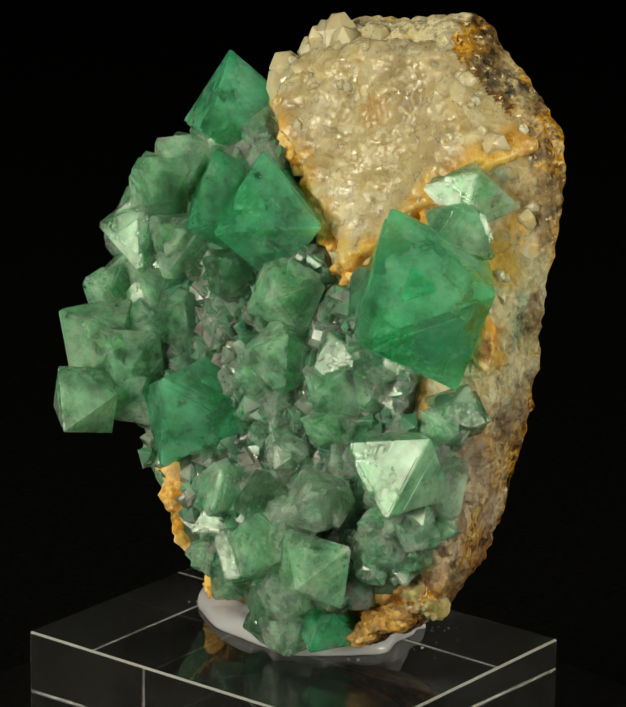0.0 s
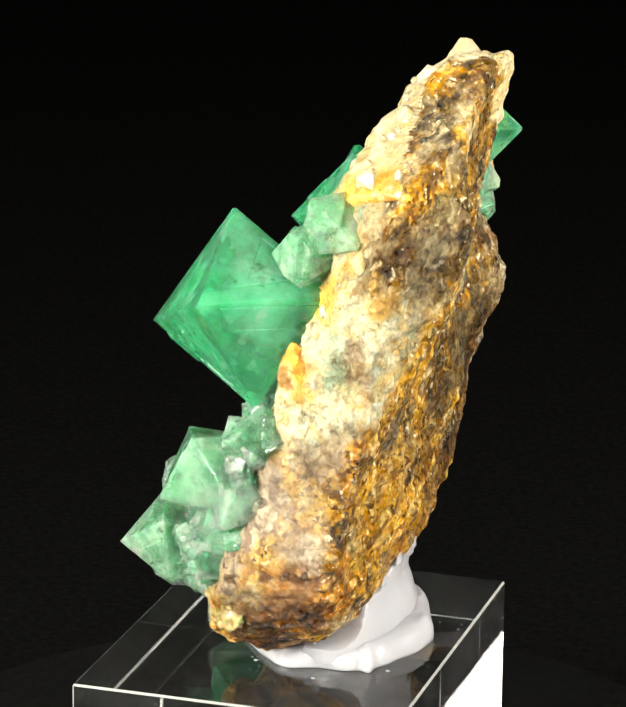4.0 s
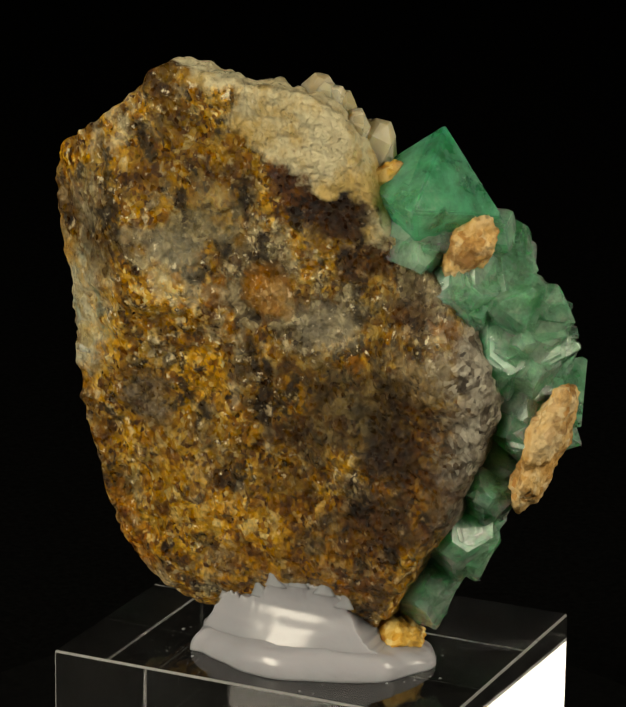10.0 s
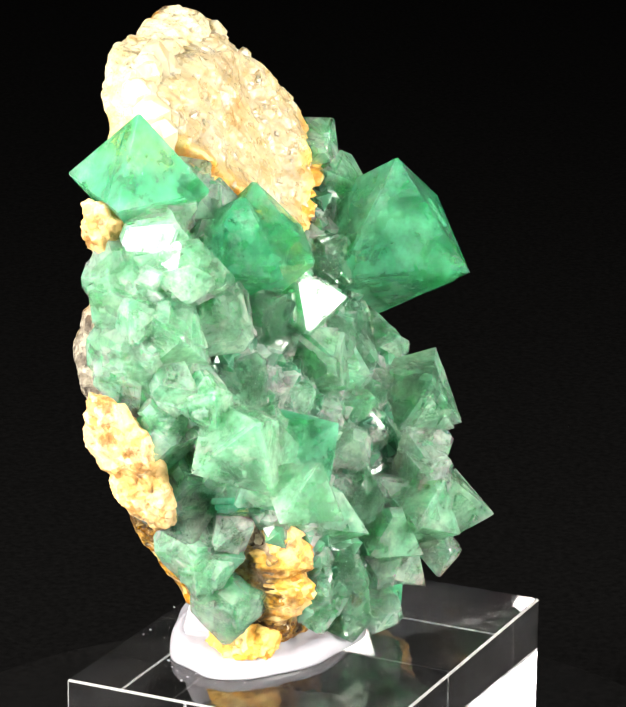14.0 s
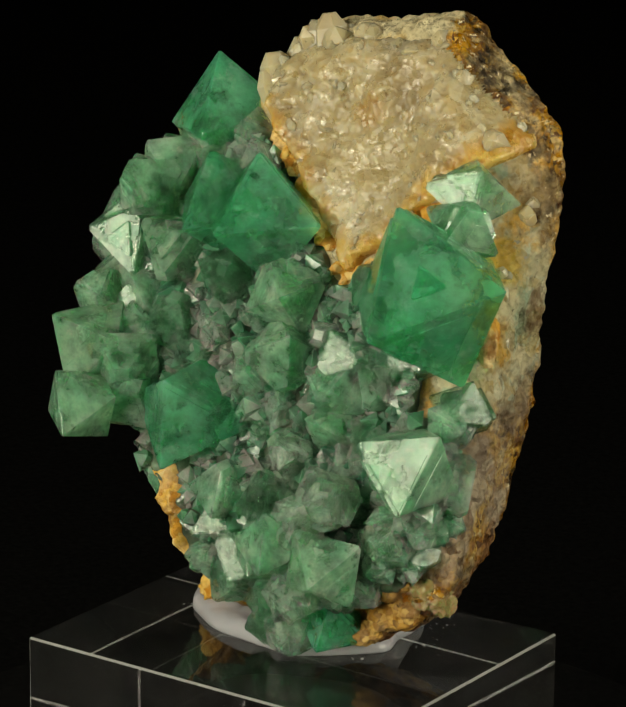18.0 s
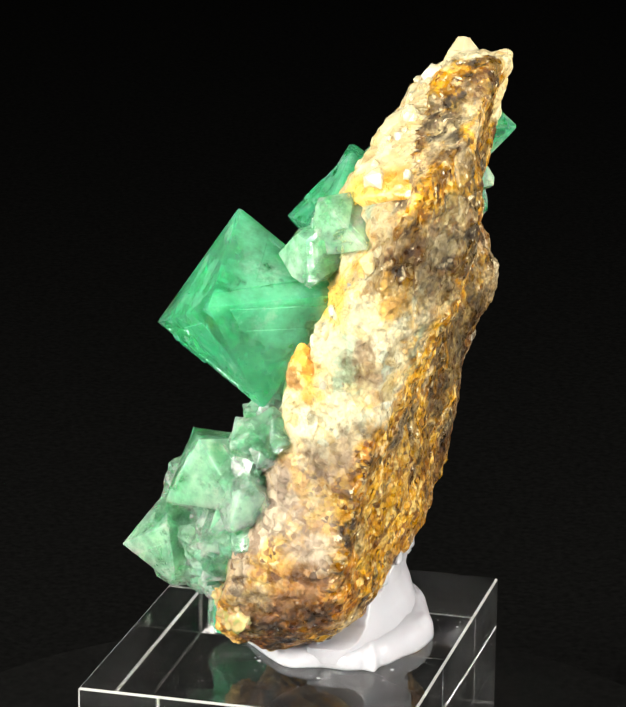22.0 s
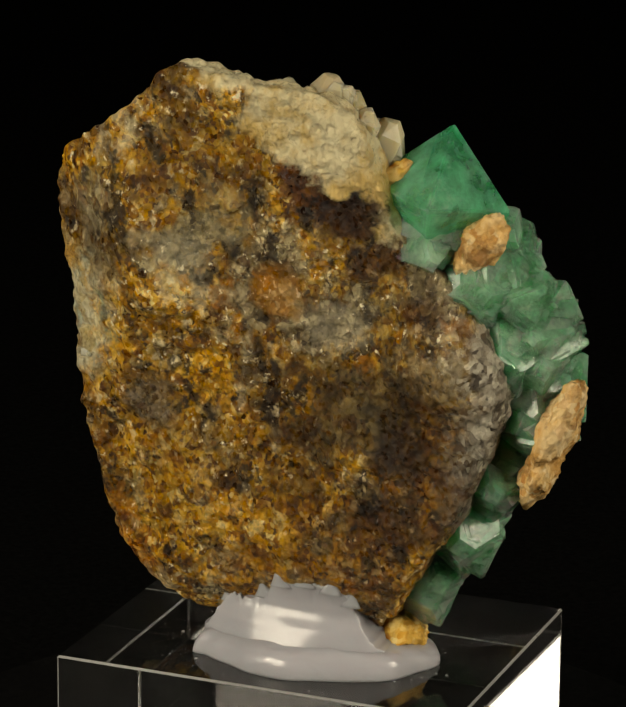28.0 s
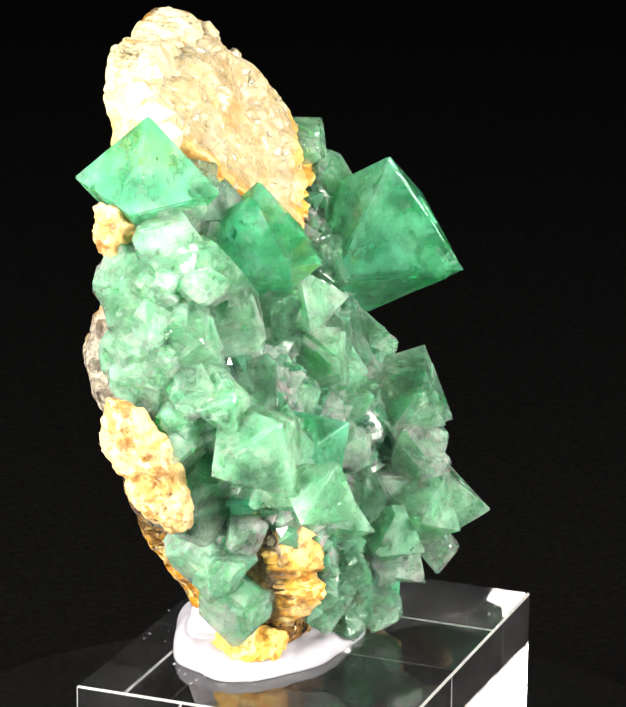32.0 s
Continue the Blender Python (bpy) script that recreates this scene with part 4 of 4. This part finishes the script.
# the mass behind the crystals that stand out at the side
MEDIUM_D = [(24.5, 1.5, 52.5, 5.4, "p"), (27.0, -1.5, 55.5, 5.0, "p"), (22.5, 6.0, 46.5, 5.0, "p"), (25.0, 4.5, 49.5, 4.6, "s"), (24.0, 0.0, 47.0, 5.0, "p"),
            (-21.0, -1.0, 51.0, 4.0, "s"), (-20.5, 1.5, 37.5, 4.0, "p"), (-13.0, 7.0, 30.0, 4.2, "p"), (1.0, 6.0, 25.0, 4.0, "s"), (9.0, 4.5, 33.0, 4.4, "p"),
            (-3.5, 8.5, 22.5, 3.8, "p"), (-8.5, 14.2, 29.5, 3.5, "p"), (-5.0, 11.0, 28.0, 3.4, "c"), (-20.5, 1.5, 50.0, 3.6, "p"), (-19.5, 5.0, 38.0, 3.8, "c"), (1.5, 6.5, 22.0, 3.2, "s"), (30.5, -2.0, 58.5, 4.2, "p"), (30.0, 2.0, 57.0, 3.8, "p"), (7.5, 5.0, 26.0, 3.8, "p"), (22.0, 1.0, 39.5, 3.6, "p")]


# x, z, half-diagonal, tone: crystals that sit on the druse
SEATED = [(7.1, 51.3, 3.8, "p"), (-5.8, 47.4, 4.2, "p"), (-8.5, 42.8, 3.6, "c"), (-15.0, 40.9, 3.2, "c"), (20.5, 55.8, 3.6, "s"), (6.6, 58.0, 3.2, "s"), (2.1, 38.6, 3.2, "c"),
          (10.6, 28.6, 3.2, "p"), (31.4, 62.8, 4.2, "p"), (20.7, 64.0, 4.4, "s"), (-1.0, 43.8, 3.6, "p"), (-5.2, 55.0, 4.4, "s"), (2.0, 48.0, 3.4, "c"), (13.0, 55.0, 3.4, "c"), (-11.0, 47.0, 3.4, "s")]


def medium_crystals():
    rnd = random.Random(5)
    tone = {"p": PALE, "s": SMOKY, "g": GREEN, "c": CLEAR}
    for k, (x, y, z, r, c) in enumerate(MEDIUM_A + MEDIUM_B + MEDIUM_C + MEDIUM_D + [(a, front_y(a, b) + 2.0, b, r, c) for a, b, r, c in SEATED]):
        ob = crystal(x, y - 0.3, z, r * 1.04, [rnd.uniform(-50, 50) for _ in range(3)], tone["c" if c == "p" and z < 44 and k % 3 else c], 10 + k % 9, "", [rnd.uniform(0.85, 1.12) for _ in range(3)], 0.13)
        with_steps(ob, 100 + k, 4, 0.35, 0.7, 10)


medium_crystals()


def small_crystals():
    rnd = random.Random(11)
    n = 0
    while n < 240:
        x, z = rnd.uniform(-23, 32), rnd.uniform(20, 82)
        if druse_inside(x, z) < 0.5 or reach(x, z) < 0.5 or left_foot(x, z) > -1.5 or right_foot(x, z) > -1.0:
            continue
        cavity = math.exp(-((x - 18) / 10) ** 2 - ((z - 57) / 3.5) ** 2)
        r = rnd.choice((1.5, 1.9, 2.3, 2.8, 3.3, 3.8)) * (1 - 0.55 * cavity)
        crystal(x, front_y(x, z) + 1.9 - 0.45 * r + rnd.uniform(-0.6, 0.9), z, r, [rnd.uniform(-180, 180) for _ in range(3)], rnd.choice((PALE, PALE, SMOKY, SMOKY, CLEAR, CLEAR, CLEAR, PALE)), 20 + n % 8, "", [rnd.uniform(0.7, 1.15) for _ in range(3)], 0.15)
        n += 1


small_crystals()


def druse_grains(seed, count, mat, label):
    """Tiny crystals crowded between the larger ones, joined."""
    rnd = random.Random(seed)
    verts, faces = [], []
    corners = [Vector(a) for a in ((1, 0, 0), (-1, 0, 0), (0, 1, 0), (0, -1, 0), (0, 0, 1), (0, 0, -1))]
    sides = [(0, 2, 4), (2, 1, 4), (1, 3, 4), (3, 0, 4), (2, 0, 5), (1, 2, 5), (3, 1, 5), (0, 3, 5)]
    n = 0
    while n < count:
        x, z = rnd.uniform(-23, 32), rnd.uniform(20, 82)
        if druse_inside(x, z) < 0.3 or reach(x, z) < 0.8 or left_foot(x, z) > -0.5 or right_foot(x, z) > -0.5:
            continue
        r = rnd.choice((0.6, 0.8, 1.0, 1.3, 1.7))
        at = Vector((x, front_y(x, z) + druse_height(x, z, 3) + rnd.uniform(-0.3, 0.25) * r, z))
        rot = Euler([rnd.uniform(-3, 3) for _ in range(3)]).to_matrix()
        k = len(verts)
        verts += [mm(*(at + rot @ c * r * rnd.uniform(0.8, 1.15))) for c in corners]
        faces += [tuple(k + i for i in f) for f in sides]
        n += 1
    me = bpy.data.meshes.new("druse_crust")
    me.from_pydata(verts, [], faces)
    me.materials.append(mat)
    ob = new("druse_crust", me)
    ob.parent = SPECIMEN
    tagged(ob, label, kind="stuff")


GRAIN_SMOKY = fluorite("smoky_grains", (0.06, 0.20, 0.12), (0.19, 0.40, 0.26), (0.54, 0.64, 0.50), (0.82, 0.92, 0.85), 0.45, 1.0, 0.05)
GRAIN_CLEAR = fluorite("clear_grains", (0.30, 0.50, 0.37), (0.50, 0.68, 0.53), (0.88, 0.90, 0.80), (0.92, 0.98, 0.93), 0.30, 1.0, 0.05)
druse_grains(31, 1300, GRAIN_SMOKY, "tiny smoky grey-green fluorite crystals")
druse_grains(32, 800, GRAIN_CLEAR, "tiny clear glassy fluorite crystals")


# ---- the putty that holds the specimen ----
def shred(rnd, tall):
    """A thin torn tongue of putty, bent to one side."""
    bm = bmesh.new()
    lean = rnd.uniform(-0.9, 0.9)
    rows = []
    for j in range(7):
        u = j / 6
        w = (1 - u) ** 0.8
        rows.append([bm.verts.new(Vector((1.5 * w * math.cos(a) + lean * u * u, 0.45 * w * math.sin(a) - 0.3 * u, tall * u)) * MM) for a in [k * math.pi / 5 for k in range(10)]])
    for a, b in zip(rows, rows[1:]):
        for i in range(10):
            bm.faces.new((a[i], a[(i + 1) % 10], b[(i + 1) % 10], b[i]))
    bm.faces.new(list(reversed(rows[0])))
    bmesh.ops.remove_doubles(bm, verts=bm.verts[:], dist=1e-6)
    bmesh.ops.recalc_face_normals(bm, faces=bm.faces[:])
    return bm


def collar_top(x):
    """Height over the table to which the putty is pressed up the back of the rock."""
    h = 25.6 + 5.4 * math.exp(-((x - 3.2) / 4.2) ** 2) + 3.4 * math.exp(-((x - 8.6) / 2.2) ** 2) + 1.6 * math.exp(-((x + 8) / 5) ** 2)
    end = min(1, max(0, (x + 10.4) / 5.5), max(0, (15.4 - x) / 7))
    end = end * end * (3 - 2 * end)
    return 21.4 + (h - 21.4) * end + end * (0.7 * noise.noise(Vector((x * 0.9, 0, 3))) + 0.7 * noise.noise(Vector((x * 2.6, 0, 8))))


def collar():
    """The torn sheet of putty that hugs the leaning back."""
    bm = bmesh.new()
    n, m = 110, 34
    front, back = [], []
    for i in range(n):
        x = -10.4 + 25.8 * i / (n - 1)
        top = collar_top(x)
        arc = math.sqrt(max(0, 1 - ((x - 2.5) / 13.0) ** 2))  # the sheet curves round the foot
        fr, bk = [], []
        for j in range(m):
            u = j / (m - 1)
            z = 19.6 + (top - 19.6) * u
            rock = back_y(x, max(z, 21.0))
            foot = -5.5 - arc * (6.2 + 2.6 * (1 - min(1, (z - 19.6) / 7.0)) ** 2) + 0.12 * noise.noise(Vector((x * 0.3, z * 0.4, 6)))
            sheet = rock - 1.1 * (1 - u) ** 0.7 - 0.25
            soft = min(1, max(0, (z - 24.0) / 5))
            soft = soft * soft * (3 - 2 * soft)
            out = (1 - soft) * min(sheet, foot) + soft * sheet
            fr.append(bm.verts.new(Vector((x, out, z - BASE_H)) * MM))
            bk.append(bm.verts.new(Vector((x, max(out + 0.25, min(rock + 1.2, -3.0)) if u < 0.999 else out + 0.2, z - BASE_H)) * MM))
        front.append(fr)
        back.append(bk)
    for i in range(n - 1):
        for j in range(m - 1):
            bm.faces.new((front[i][j], front[i + 1][j], front[i + 1][j + 1], front[i][j + 1]))
            bm.faces.new((back[i][j], back[i][j + 1], back[i + 1][j + 1], back[i + 1][j]))
        bm.faces.new((front[i][m - 1], front[i + 1][m - 1], back[i + 1][m - 1], back[i][m - 1]))
        bm.faces.new((front[i][0], back[i][0], back[i + 1][0], front[i + 1][0]))
    for i in (0, n - 1):
        for j in range(m - 1):
            bm.faces.new((front[i][j], front[i][j + 1], back[i][j + 1], back[i][j]))
    bmesh.ops.recalc_face_normals(bm, faces=bm.faces[:])
    return bm


def putty():
    """A flattened pad under the rock, with folded lips, and a torn collar pressed up its back."""
    bm = bmesh.new()
    n, m = 220, 60
    rows = []
    for j in range(m):
        u = j / (m - 1)
        row = []
        for i in range(n):
            a = 2 * math.pi * i / n
            lob = 1 + 0.035 * math.sin(3 * a + 1) + 0.025 * math.sin(7 * a) + 0.04 * noise.noise(Vector((3 * math.cos(a), 3 * math.sin(a), 1)))
            lob += 0.10 * math.exp(-((a - 3.86) / 0.06) ** 2) * (1 - u)
            w = math.cos(u * math.pi / 2) ** 0.36 if u < 1 else 0.0
            x, y = 3.1 + 14.6 * lob * math.cos(a - 0.09) * w, -4.0 + 10.8 * lob * math.sin(a - 0.09) * w
            h = 2.5 * math.sin(u * math.pi / 2) ** 0.7
            h *= 1 + 0.55 * min(1, max(0, (-3.0 - y) / 6))
            h += min(1, u * 6) * (0.45 * noise.noise(Vector((x * 0.2, y * 0.45, 2))) + 0.12 * noise.noise(Vector((x * 0.6, y * 0.8, 5))))
            row.append(bm.verts.new(Vector((x, y, max(0.02, h))) * MM))
        rows.append(row)
    for a, b in zip(rows, rows[1:]):
        for i in range(n):
            bm.faces.new((a[i], a[(i + 1) % n], b[(i + 1) % n], b[i]))
    bm.faces.new(list(reversed(rows[0])))
    bmesh.ops.remove_doubles(bm, verts=bm.verts[:], dist=1e-6)
    bmesh.ops.recalc_face_normals(bm, faces=bm.faces[:])
    ob = tagged(new("mounting_putty"), "glossy white putty holding the specimen on the base", "putty")
    ob.location = (0, 0, BASE_H * MM)
    part("pad", bm, PUTTY, ob, "", True)
    part("collar", collar(), PUTTY, ob, "thin torn sheet of putty", True)
    rnd = random.Random(4)
    for x, tall in ((-8.6, 1.4), (-6.0, 1.8), (-3.4, 1.5), (-1.0, 2.0), (1.4, 1.8), (4.4, 1.6), (7.6, 2.2), (9.6, 2.6)):
        z = collar_top(x) - BASE_H - 1.0
        part("shred", shred(rnd, tall), PUTTY, ob, smooth=True).location = Vector((x, back_y(x, z + BASE_H) - 0.5, z)) * MM
    return ob


HOLD = putty()


def putty_crumbs():
    """Specks of putty and dust left on the top of the base."""
    rnd = random.Random(21)
    bm = bmesh.new()
    for _ in range(70):
        a = rnd.uniform(0, 2 * math.pi)
        k = 1.05 + abs(rnd.gauss(0, 0.16))
        r = rnd.choice((0.06, 0.08, 0.1, 0.14, 0.22))
        m = Matrix.Translation(Vector((1.6 + 14.0 * k * math.cos(a), -5.4 + 10.0 * k * math.sin(a), r * 0.35)) * MM)
        bmesh.ops.create_icosphere(bm, subdivisions=1, radius=r * MM, matrix=m @ Matrix.Diagonal((1, rnd.uniform(0.6, 1.5), 0.5, 1)))
    ob = new("putty_crumbs", mesh_of("putty_crumbs", bm, PUTTY, True))
    ob.location = (0, 0, BASE_H * MM)
    return tagged(ob, "tiny white specks of putty scattered on the clear base", "crumbs", kind="stuff")


CRUMBS = putty_crumbs()


def motions():
    for ob, z in ((TABLE, 0.0), (BASE, 0.0), (HOLD, BASE_H * MM), (CRUMBS, BASE_H * MM), (SPECIMEN, BASE_H * MM)):
        walk(ob, [(k / 2, pose(0, 0, z, 0, 0, turn_angle(k / 2))) for k in range(65)])


motions()
